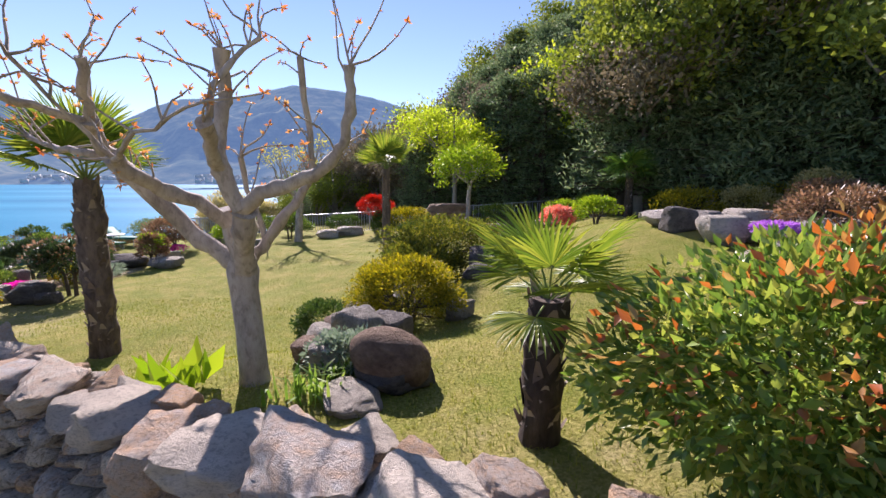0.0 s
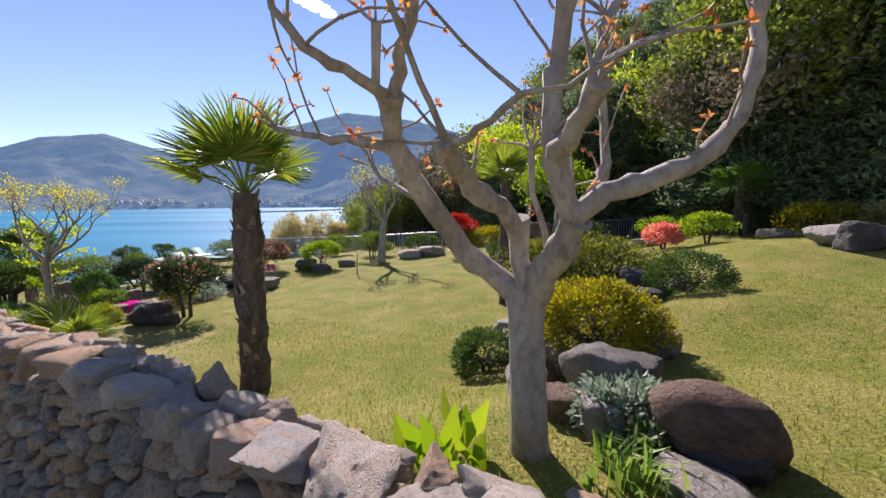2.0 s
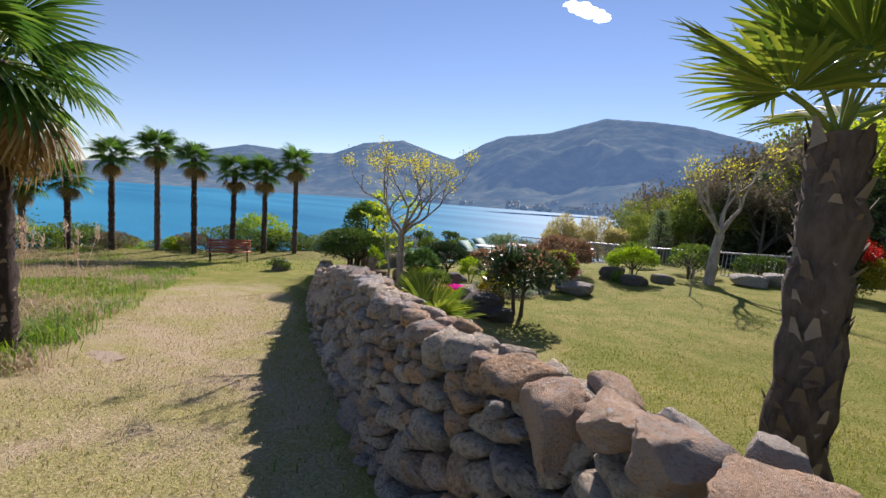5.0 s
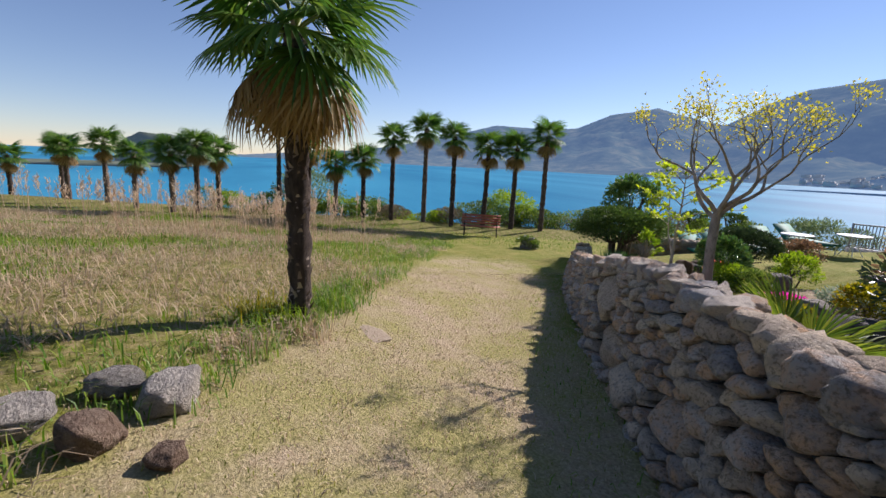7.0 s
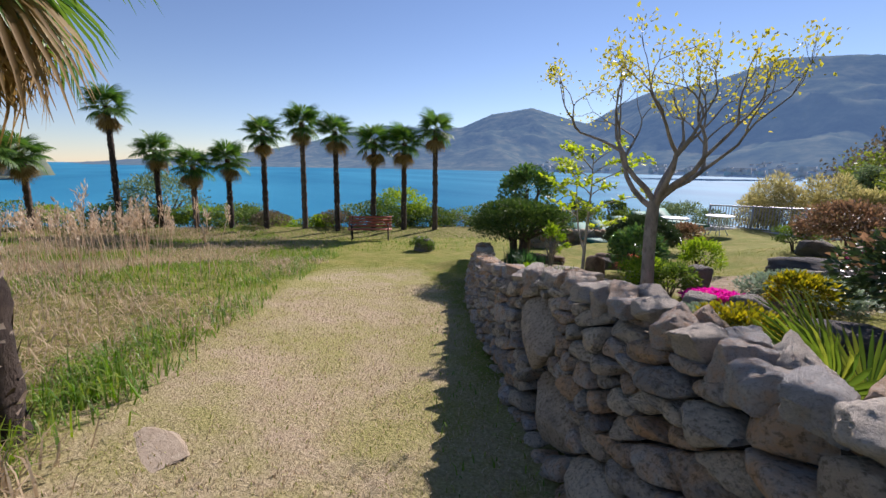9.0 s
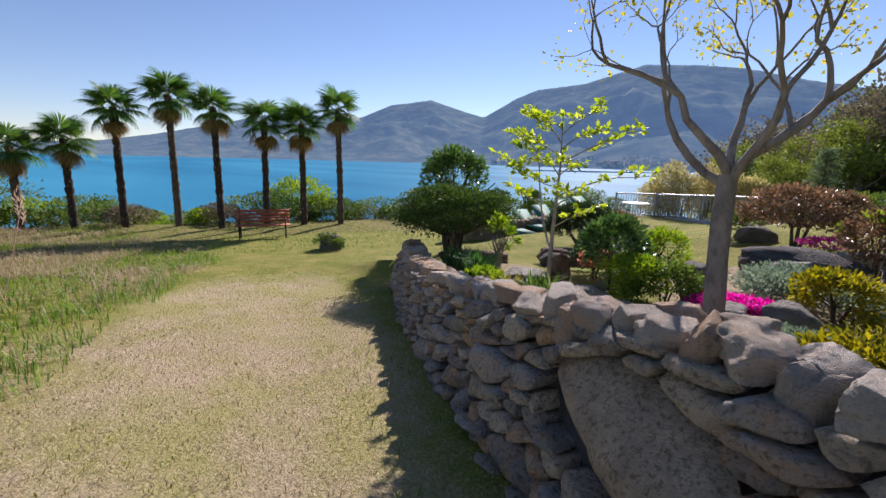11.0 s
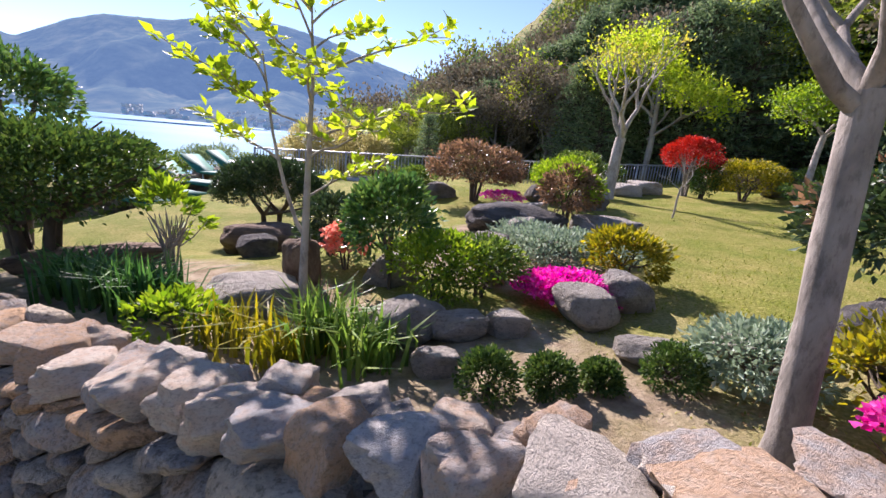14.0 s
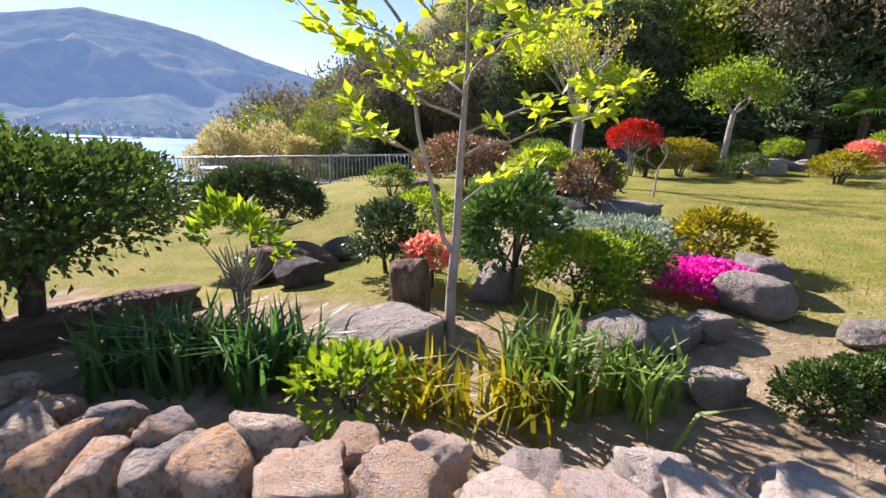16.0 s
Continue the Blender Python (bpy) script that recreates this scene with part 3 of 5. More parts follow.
# ---- trees and shrubs ----
def branch(geo, start, way, length, radius, depth, r, ends, spread=.6, lift=.25, kids=3, sides=6, shrink=.68):
    """Grows a tapering limb and its children; the tips are gathered in ends."""
    pts, p, w = [Vector(start)], Vector(start), Vector(way).normalized()
    for i in range(4):
        w = (w + Vector(r.normal(size=3)) * .16 + Vector((0, 0, lift * .15))).normalized()
        p = p + w * length / 4
        pts.append(p.copy())
    geo.tube(pts, [radius * (1 - .38 * i / 4) for i in range(5)], sides, .1)
    if depth == 0:
        ends.append((p.copy(), w.copy()))
        ends.append((pts[3].copy(), w.copy()))
        return
    for k in range(kids):
        t = 2 * math.pi * (k + r.uniform(-.3, .3)) / kids
        a = w.cross(Vector((.2, .3, .9)) if abs(w.z) < .9 else Vector((1, .1, 0))).normalized()
        q = (w * (1 - spread * .4) + (a * math.cos(t) + w.cross(a) * math.sin(t)) * spread * r.uniform(.7, 1.2) + Vector((0, 0, lift))).normalized()
        branch(geo, pts[-1 if k < 2 else 3], q, length * shrink * r.uniform(.75, 1.2), radius * .58, depth - 1, r, ends, spread, lift, kids, max(4, sides - 1), shrink)


def leaves_at(geo, ends, per, scatter, leaf, r, aspect=.5, lift=.3):
    p = np.repeat(np.array([e[0][:] for e in ends]), per, 0)
    w = np.repeat(np.array([e[1][:] for e in ends]), per, 0)
    n = len(p)
    size = leaf * r.uniform(.6, 1.25, n)
    geo.leaves(p + r.normal(size=(n, 3)) * scatter, w * .5 + r.normal(size=(n, 3)) * .7 + np.array([[0, 0, lift]]), size, size * aspect)


def shrub(name, x, y, radii, mat, leaf, count, label, clumps=40, lift=0.0, stem=.02, stems=4, bark=None, seed=1, spread=.22, group="", aspect=.5,
          z=None, category="shrub", second=None, flat=.25, shell=.62, droop=0.0):
    """A bush: short stems and a leafy crown whose lowest leaves stand lift above the ground."""
    r = np.random.default_rng(seed)
    ob = thing(name, x, y, z, label, category, group)
    g = Geo()
    for k in range(stems):
        t = 2 * math.pi * k / stems + r.uniform(0, .8)
        foot = (math.cos(t) * stem * 1.6, math.sin(t) * stem * 1.6, -.04)
        end = (math.cos(t) * radii[0] * .5, math.sin(t) * radii[1] * .5, lift + radii[2] * 1.1)
        mid = (end[0] * .35 + r.normal() * .02, end[1] * .35 + r.normal() * .02, (lift + radii[2]) * .55)
        g.tube([foot, mid, end], [stem, stem * .75, stem * .35], 6, .15)
        for b in range(3):
            q = (mid[0] + r.normal() * radii[0] * .4, mid[1] + r.normal() * radii[1] * .4, lift + radii[2] * r.uniform(.6, 1.3))
            g.tube([mid, ((mid[0] + q[0]) / 2, (mid[1] + q[1]) / 2, (mid[2] + q[2]) / 2 - .02), q], [stem * .55, stem * .4, stem * .2], 5)
    part("stem", g, bark or DARK_BARK, ob, smooth_shade=True)
    g = Geo()
    crown(g, (0, 0, lift + radii[2]), radii, count, leaf, clumps, spread, flat, droop, shell, aspect)
    part("crown", g, mat, ob)
    if second:
        g = Geo()
        crown(g, (0, 0, lift + radii[2] * 1.05), [q * 1.05 for q in radii], second[1], leaf * .95, max(6, clumps // 2), spread * .7, .0, 0, .9, aspect)
        part(second[2], g, second[0], ob, second[3])
    return ob


def fan_geo(seed, reach=.55, stalk=.5, segments=30, open_by=125, droop=.25, split=.5):
    """A fan palm leaf: a stalk along +y and narrow folded segments."""
    r = np.random.default_rng(seed)
    stem, fan = Geo(), Geo()
    stem.tube([(0, 0, 0), (0, stalk * .5, .02), (0, stalk, .0)], [.016, .011, .008], 5)
    for k in range(segments):
        a = radians(-open_by + 2 * open_by * (k + .5) / segments) + r.normal() * .02
        length = reach * (.72 + .28 * math.cos(a * .75)) * r.uniform(.93, 1.05)
        w = 2 * math.sin(radians(open_by / segments)) * .5 * reach * 1.02
        d, c = np.array([math.sin(a), math.cos(a), 0]), np.array([math.cos(a), -math.sin(a), 0])
        root = np.array([0, stalk, 0])
        rows = []
        for q, wide in ((.04, .10), (split, 1.0), (.78, .75), (1.0, .06)):
            sink = -droop * q ** 2 * length - r.uniform(0, .12) * q ** 3 * length
            mid = root + d * q * length + np.array([0, 0, sink])
            half = c * w * wide * .5
            rows += [mid - half + np.array([0, 0, .3 * w * wide]), mid, mid + half + np.array([0, 0, .3 * w * wide])]
        f = []
        for i in range(3):
            f += [[i * 3, i * 3 + 1, i * 3 + 4, i * 3 + 3], [i * 3 + 1, i * 3 + 2, i * 3 + 5, i * 3 + 4]]
        fan.add(rows, f)
    return stem, fan


STALK = material("leaf_stalk", [(.12, .18, .03), (.22, .27, .06)], scale=12, rough=.5, bump=.1)
FANS = {}


def fan(kind, i):
    if not FANS:
        for name, mat, spec in (("green", PALM_LEAF, (.58, .45, 32, 128, .42)), ("bright", PALM_BRIGHT, (.6, .46, 34, 105, .08)), ("dry", PALM_DRY, (.6, .42, 26, 70, .5))):
            FANS[name] = []
            for j in range(3):
                stem, leaf = fan_geo(hash_of(name) + j, *spec)
                FANS[name].append((stem.mesh("leaf_stalk", STALK if name != "dry" else PALM_DRY, True), leaf.mesh("leaf_fan", mat)))
    return FANS[kind][i % 3]


def hash_of(text):
    return sum(ord(c) for c in text)


TRUNKS = {}


def palm(x, y, tall, radius, size, label, fronds=16, dry=0, kind="green", lean=(0, 0), seed=1, group="", z=None, low=-25, high=80, shaggy=1.0, name="palm_tree"):
    """A fan palm: fibrous trunk, old leaf bases, and a head of leaves."""
    r = np.random.default_rng(seed)
    ob = thing(name, x, y, z, label, "palm", group)
    key = (round(tall, 1), round(radius, 2), seed % 3, shaggy)
    top = Vector((lean[0], lean[1], tall))
    if (key, lean) not in TRUNKS:
        g, n = Geo(), max(8, int(tall / .09))
        pts = [(lean[0] * (i / n) ** 1.5, lean[1] * (i / n) ** 1.5, -.12 + (tall + .12) * i / n) for i in range(n + 1)]
        g.tube(pts, [radius * (1.12 - .12 * i / n + .08 * math.sin(i * 2.1) + r.uniform(-.06, .08)) for i in range(n + 1)], 14, .25)
        s, count = Geo(), int(tall / (.055 if group else .016))
        for i in range(count):
            h = tall * (i + .5) / count
            t = i * 2.4 + r.normal() * .2
            out = Vector((math.cos(t), math.sin(t), 0))
            base = Vector((lean[0] * (h / tall) ** 1.5, lean[1] * (h / tall) ** 1.5, h)) + out * radius * .9
            tip = base + out * radius * r.uniform(.15, .45) * shaggy + Vector((0, 0, r.uniform(.05, .12)))
            wide = radius * r.uniform(.2, .38)
            c = Vector((-math.sin(t), math.cos(t), 0)) * wide
            s.add([tuple(q) for q in (base - c, base + c, tip + c * .3, tip - c * .3, base - c * .8 + out * .02 - Vector((0, 0, .03)))], [[0, 1, 2, 3], [4, 1, 0, 0]])
        TRUNKS[(key, lean)] = (g.mesh("trunk", PALM_BARK, True), s.mesh("leaf_base", PALM_STUB))
    trunk, stubs = TRUNKS[(key, lean)]
    part("trunk", trunk, None, ob)
    part("leaf_base", stubs, None, ob, "frayed pale leaf bases")["kind"] = "stuff"
    for i in range(fronds + dry):
        old = i >= fronds
        up = r.uniform(-82, -38) if old else low + (high - low) * ((i + .5) / fronds) ** .9 + r.normal() * 5
        t = i * 137.5 + r.normal() * 12
        k = size * (r.uniform(.8, 1.05) if old else r.uniform(.85, 1.1))
        stem, leaf = fan("dry" if old else kind, i)
        m = Matrix.Translation(top + Vector((0, 0, -.1 if old else -.02))) @ Euler((0, 0, radians(t))).to_matrix().to_4x4() @ Euler((radians(up), 0, 0)).to_matrix().to_4x4() @ Matrix.Scale(k, 4)
        stalk = part("frond", stem, None, ob, "dead brown hanging leaf" if old else "", m=m)
        part("leaf_fan", leaf, None, stalk)
    return ob


# ---- dry-stone wall ----
STONES = [crag_mesh(3, 40 + i, STONE) for i in range(14)]
PLAIN = [crag_mesh(2, 40 + i, STONE) for i in range(14)]
CAPS = [crag_mesh(4, 80 + i, CAP_STONE) for i in range(10)]
FAR_CAPS = [crag_mesh(3, 80 + i, CAP_STONE) for i in range(10)]


def wall_top(x):
    return float(np.interp(-x, [-3, .57, 1.5, 2, 2.7, 3.5, 4.7, 5.3, 6.2, 7.3, 8, 8.5, 9.5, 10.4, 11, 11.5, 12.3, 13.4], [.95, .82, .75, .68, .6, .59, .6, .55, .45, .33, .30, .25, .10, -.16, -.32, -.43, -.56, -.66]))


def place(x, depth):
    """A point in the wall: x along it, depth metres behind its front face."""
    depth += .12 * (1 - smooth(-8, -6.5, x))
    return x + .47 * depth, wall_y(x) - .06 + .88 * depth


BIG_STONES = [(-9.42, .66, .22), (-9.0, .30, .2), (-8.35, .22, .15), (-7.7, .35, .14), (-7.1, .16, .14), (-10.3, .62, .13), (-10.75, .3, .12), (-11.5, .2, .13), (-6.2, .3, .12), (-9.9, .2, .12)]


def face_cells(r):
    """Interlocking stone outlines on the wall's face: metres along it and share of its height."""
    wide, count = 2.0, len(BIG_STONES)
    a = np.full((4000, 3), -99.0)
    a[:count] = [(-x * 1.13 / wide, v, q) for x, v, q in BIG_STONES]
    for u, v, q in zip(r.uniform(-3.0 / wide, 15.6 / wide, 16000), r.uniform(0, 1, 16000), np.clip(r.lognormal(-3.0, .4, 16000), .032, .12)):
        b = a[:count]
        if np.all((b[:, 0] - u) ** 2 + (b[:, 1] - v) ** 2 > ((b[:, 2] + q) * .86) ** 2):
            a[count] = (u, v, q)
            count += 1
    a = a[:count]
    cells = []
    for i, (u, v, q) in enumerate(a):
        poly = [np.array(p) for p in ((max(u - .5, -1.55), -.06), (min(u + .5, 7.86), -.06), (min(u + .5, 7.86), 1.0), (max(u - .5, -1.55), 1.0))]
        far = np.hypot(a[:, 0] - u, a[:, 1] - v)
        for j in np.argsort(far)[1:34]:
            d = a[j, :2] - a[i, :2]
            limit = (a[j, :2] @ a[j, :2] - a[j, 2] ** 2 - a[i, :2] @ a[i, :2] + q * q) / 2
            out = []
            for k in range(len(poly)):
                p0, p1 = poly[k], poly[(k + 1) % len(poly)]
                s0, s1 = p0 @ d - limit, p1 @ d - limit
                if s0 <= 0:
                    out.append(p0)
                if (s0 < 0) != (s1 < 0):
                    out.append(p0 + (p1 - p0) * s0 / (s0 - s1))
            poly = out
            if len(poly) < 3:
                break
        if len(poly) >= 3:
            cells.append(np.array(poly) * np.array([[wide, 1]]))
    return cells


def face_stones(r):
    """Each outline becomes a broken stone with worn edges and split faces."""
    made = []
    marks = np.arange(-14.6, 3.4, .1)
    feet = [height(*place(m, -.25)) - .07 for m in marks]
    for poly in face_cells(r):
        poly = poly + np.array([[0, .055 * noise.noise(Vector((p[0] * 1.3, p[1] * 1.6, 4)))] for p in poly])
        centre = poly.mean(0)
        size = np.abs(poly - centre).max(0)
        if size[0] < .02 or size[1] < .012:
            continue
        poly = centre + (poly - centre) * np.maximum(.8, 1 - .007 / np.maximum(size, .02))[None]
        for _ in range(2):   # round the corners
            nxt = np.roll(poly, -1, 0)
            poly = np.stack([poly * .8 + nxt * .2, poly * .2 + nxt * .8], 1).reshape(-1, 2)
        edge = np.linalg.norm(np.roll(poly, -1, 0) - poly, axis=1)
        run = np.concatenate([[0], np.cumsum(edge)])
        n = 20
        at = np.linspace(0, run[-1], n, endpoint=False)
        loop = np.concatenate([poly, poly[:1]])
        rim = np.stack([np.interp(at, run, loop[:, k]) for k in (0, 1)], 1) - centre
        slope = r.normal(size=(4, 2)) * np.array([[.30, .38]])
        start = r.uniform(0, .022, 4)
        proud = r.uniform(-.03, .03)
        bulge = min(.05, .32 * size.min())
        x = -centre[0] / 1.13
        mid_v = centre[1]

        def spot(p, out):
            px = -(centre[0] + p[0]) / 1.13
            foot, top = float(np.interp(px, marks, feet)), wall_top(px) - .09
            return Vector((*place(px, .05 - .20 * (1 - mid_v - p[1]) - .05 * (1 - smooth(-8, -6.5, px)) - out), foot + (mid_v + p[1]) * (top - foot)))

        base = spot(np.zeros(2), 0)
        step_u, step_v, step_out = ((spot(np.array(d), e) - base) * 50 for d, e in (((.02, 0), 0), ((0, .02), 0), ((0, 0), .02)))
        v = []
        for scale, lift in ((.86, None), (1.0, -.35), (.97, .25), (.88, .62), (.66, .85), (.36, 1.0)):
            for p in rim:
                q = p * scale
                rough = noise.noise(Vector((*(centre + q) * 12, proud * 90))) * .016 + noise.noise(Vector((*(centre + q) * 36, proud * 70))) * .009
                out = -.13 if lift is None else proud + bulge * lift + min(start + slope @ q) + rough * (1 if lift > 0 else .3)
                v.append(tuple((step_u * q[0] + step_v * q[1]) * (1 + 2.5 * rough) + step_out * out))
        v.append(tuple(step_out * (proud + bulge + min(start))))
        k = np.arange(6 * n).reshape(6, n)
        f = np.stack([k[:-1], np.roll(k[:-1], -1, 1), np.roll(k[1:], -1, 1), k[1:]], -1).reshape(-1, 4)
        cap = [[k[5, q], k[5, (q + 1) % n], 6 * n, 6 * n] for q in range(n)]
        g = Geo()
        g.add(v, np.concatenate([f, cap]))
        me = g.mesh("stone", FINE_STONE, True)
        me.set_sharp_from_angle(angle=radians(38))
        made.append((me, base, x))
    return made


def build_wall():
    ob = tagged(new("wall_stone"), "rough dry-stone garden wall of grey and tan stones", "stone wall", kind="structure")
    # Dark backing added inside the wall, so the gaps look dark and closed.
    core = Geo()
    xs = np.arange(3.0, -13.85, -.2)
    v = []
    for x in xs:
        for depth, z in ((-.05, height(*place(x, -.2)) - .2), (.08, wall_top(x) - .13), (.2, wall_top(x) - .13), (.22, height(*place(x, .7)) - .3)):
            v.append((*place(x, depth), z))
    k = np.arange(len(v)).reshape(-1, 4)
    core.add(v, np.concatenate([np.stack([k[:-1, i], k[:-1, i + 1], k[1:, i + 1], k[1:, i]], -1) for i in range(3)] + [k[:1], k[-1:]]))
    part("core", core, CORE, ob, "dark backing mesh added behind the stones")
    r = np.random.default_rng(11)
    singles, rest = 0, Geo()
    face_yaw = math.degrees(math.atan2(.535, -1)) + 180

    def lay(mesh, m, name, near):
        nonlocal singles
        if near and singles < 300:
            part(name, mesh, None, ob, m=m)
            singles += 1
        else:
            co = np.array([q.co[:] for q in mesh.vertices])
            f = np.array([[*p.vertices, p.vertices[2]][:4] for p in mesh.polygons])
            rest.add(co @ np.array(m.to_3x3()).T + np.array(m.translation), f)

    for x, w, depth, h, deep, flat in CAP_SPOTS(r):
        px, py = place(x, depth)
        tip = 5 if flat else 8
        m = pose(px, py, wall_top(x) - h + (.02 if flat else 0) + r.uniform(-.025, .025), r.normal() * tip, r.normal() * tip, face_yaw + r.normal() * 22) @ Matrix.Diagonal((w, deep, h, 1))
        close = -12.2 < x < -7.5 or -5.5 < x < -1
        lay((CAPS if close else FAR_CAPS)[r.integers(0, 10)], m, "cap_stone", close)
    for mesh, centre, x in sorted(face_stones(r), key=lambda q: abs(q[2] + 9.3)):
        lay(mesh, Matrix.Translation(centre), "stone", True)
    for level in range(2):   # upper courses on the garden side
        x = 2.6
        while x > -13.8:
            w = r.uniform(.14, .3)
            px, py = place(x, .2)
            m = pose(px, py, wall_top(x) - .16 - .19 * level, r.normal() * 9, r.normal() * 12, face_yaw + r.normal() * 10) @ Matrix.Diagonal((w * .6, .13, .12, 1))
            lay(PLAIN[r.integers(0, 14)], m, "stone", False)
            x -= w
    part("stones", rest, FINE_STONE, ob)["kind"] = "stuff"
    return ob


def CAP_SPOTS(r):
    """Cap stones: x, half width, depth, half height, half depth, laid flat or not."""
    spots = []
    x = 3.0
    while x > -13.8:
        big = smooth(-4.2, -2.0, x)
        flat = r.random() < .6
        w = (r.uniform(.08, .13) if flat else r.uniform(.06, .10)) * (1 + .45 * big)
        w *= 1 - .15 * smooth(-7.5, -9.0, x)
        w *= 1 - .3 * smooth(-9.6, -8.6, x) * (1 - smooth(-7.6, -6.8, x))
        h = (r.uniform(.045, .065) if flat else r.uniform(.07, .105)) * (1 + .35 * big)
        spots.append((x - w, w * 1.06, r.uniform(.07, .12) + .04 * big, h, r.uniform(.09, .125) * (1 + .45 * big), flat))
        x -= w * 1.9
    x = 3.0
    while x > -13.8:   # smaller stones wedged behind
        w = r.uniform(.06, .11)
        spots.append((x - w, w, r.uniform(.20, .25) + .06 * smooth(-7.5, -5, x), r.uniform(.045, .07), r.uniform(.06, .09), False))
        x -= w * r.uniform(2.0, 2.9)
    return spots


# ---- railing at the back of the lawn ----
def railing(points, label):
    ob = tagged(new("railing"), label, "railing")
    post, bar = Geo(), Geo()
    post.box((-.03, -.03, -.1), (.03, .03, 1.02))
    bar.box((-.011, -.011, 0), (.011, .011, .86))
    post, bar = post.mesh("post", RAIL), bar.mesh("baluster", RAIL)
    for (x0, y0, z0), (x1, y1, z1) in zip(points, points[1:]):
        length = math.hypot(x1 - x0, y1 - y0)
        turn = math.degrees(math.atan2(y1 - y0, x1 - x0))
        for h, t in ((.98, .03), (.11, .02)):
            g = Geo()
            g.tube([(x0, y0, z0 + h), (x1, y1, z1 + h)], [t, t], 6)
            part("rail", g, RAIL, ob)
        g = Geo()
        nrm = Vector((-(y1 - y0), x1 - x0, 0)).normalized() * .11
        lo, hi = -.25, .05
        g.add([(x + s * nrm.x, y + s * nrm.y, z + h) for x, y, z in ((x0, y0, z0), (x1, y1, z1)) for s in (-1, 1) for h in (lo, hi)],
              [[0, 1, 5, 4], [1, 3, 7, 5], [3, 2, 6, 7], [0, 2, 3, 1], [4, 5, 7, 6]])
        part("kerb", g, CEMENT, ob, "pale concrete kerb")
        count = int(length / .13)
        for i in range(count + 1):
            k = i / count
            big = i % 15 == 0
            part("post" if big else "baluster", post if big else bar, None, ob, m=pose(x0 + (x1 - x0) * k, y0 + (y1 - y0) * k, z0 + (z1 - z0) * k + (0 if big else .1), 0, 0, turn))
    return ob


railing([(-16.2, 24.3, -1.72), (-8.6, 21.7, -1.32), (-3.5, 21.1, -1.03)], "grey galvanised metal railing at the lawn's edge")
railing([(-3.5, 21.1, -1.03), (5.6, 22.4, -.52), (12.5, 25.5, -.35)], "grey galvanised metal railing beneath the wooded hill")
build_wall()

# ---- palms ----
palm(-4.62, 4.72, 1.80, .118, .85, "young fan palm with bright leaves on the lawn", 11, 0, "bright", (-.02, .06), 2, low=18, high=88)
palm(-2.2, 8.66, 2.1, .075, .75, "slim fan palm with a small bright head", 9, 0, "bright", (.02, 0), 3, low=15, high=85)
palm(-.67, 2.28, .66, .082, .46, "small fan palm beside the reddish shrub", 10, 0, "bright", (.02, 0), 4, low=-12, high=72, shaggy=1.5)
palm(-10.52, 2.8, 2.75, .102, 1.05, "tall fan palm with brown hanging leaves beside the path", 22, 18, "green", (.02, 0), 5, low=-48, high=70, shaggy=1.3)
palm(-7.76, 5.86, .2, .07, .66, "young stemless fan palm behind the wall", 12, 0, "bright", (0, 0), 6, low=12, high=70, shaggy=1.5)
ROW = [(-23.8, 14.6, 4.5), (-24.6, 13.4, 3.9), (-25.1, 12.1, 3.9), (-25.6, 10.6, 4.3), (-27.0, 9.6, 4.7), (-27.8, 8.1, 4.2), (-28.7, 6.8, 3.1), (-29.6, 5.5, 2.8), (-30.6, 4.2, 3.4), (-30.6, 2.7, 5.2)]
for i, (x, y, tall) in enumerate(ROW):
    palm(x, y, tall, .11, 1.05, "tall dark fan palm in the row above the shore", 18, 7, "green", (.1 * (i % 3 - 1), .05), 20 + i % 3, "palms above the shore", low=-35, high=75)
for i, (x, y, tall) in enumerate(((-31, -1.2, 3.4), (-31.5, -2.4, 3.0), (-32.5, -.4, 3.2), (-33.5, -4.5, 2.8), (-36, -6.5, 3.4), (-38, -9, 3.0), (-40, -10, 3.2), (-41, -13, 2.4), (-44, -18, 2.2), (-46, -23, 2.0))):
    palm(x, y, tall, .12, 1.15, "far fan palm in a cluster above the shore", 18, 6, "green", (.1 * (i % 3 - 1), .05), 20 + i % 3, "far palm cluster", low=-35, high=75)
palm(5.4, 15.6, 1.55, .12, 1.0, "fan palm by the railing under dark trees", 14, 0, "green", (0, 0), 7, low=-10, high=75)
palm(10.5, 16.5, 3.0, .13, 1.25, "tall fan palm before the wooded hill", 14, 2, "green", (0, 0), 8, low=-20, high=75)


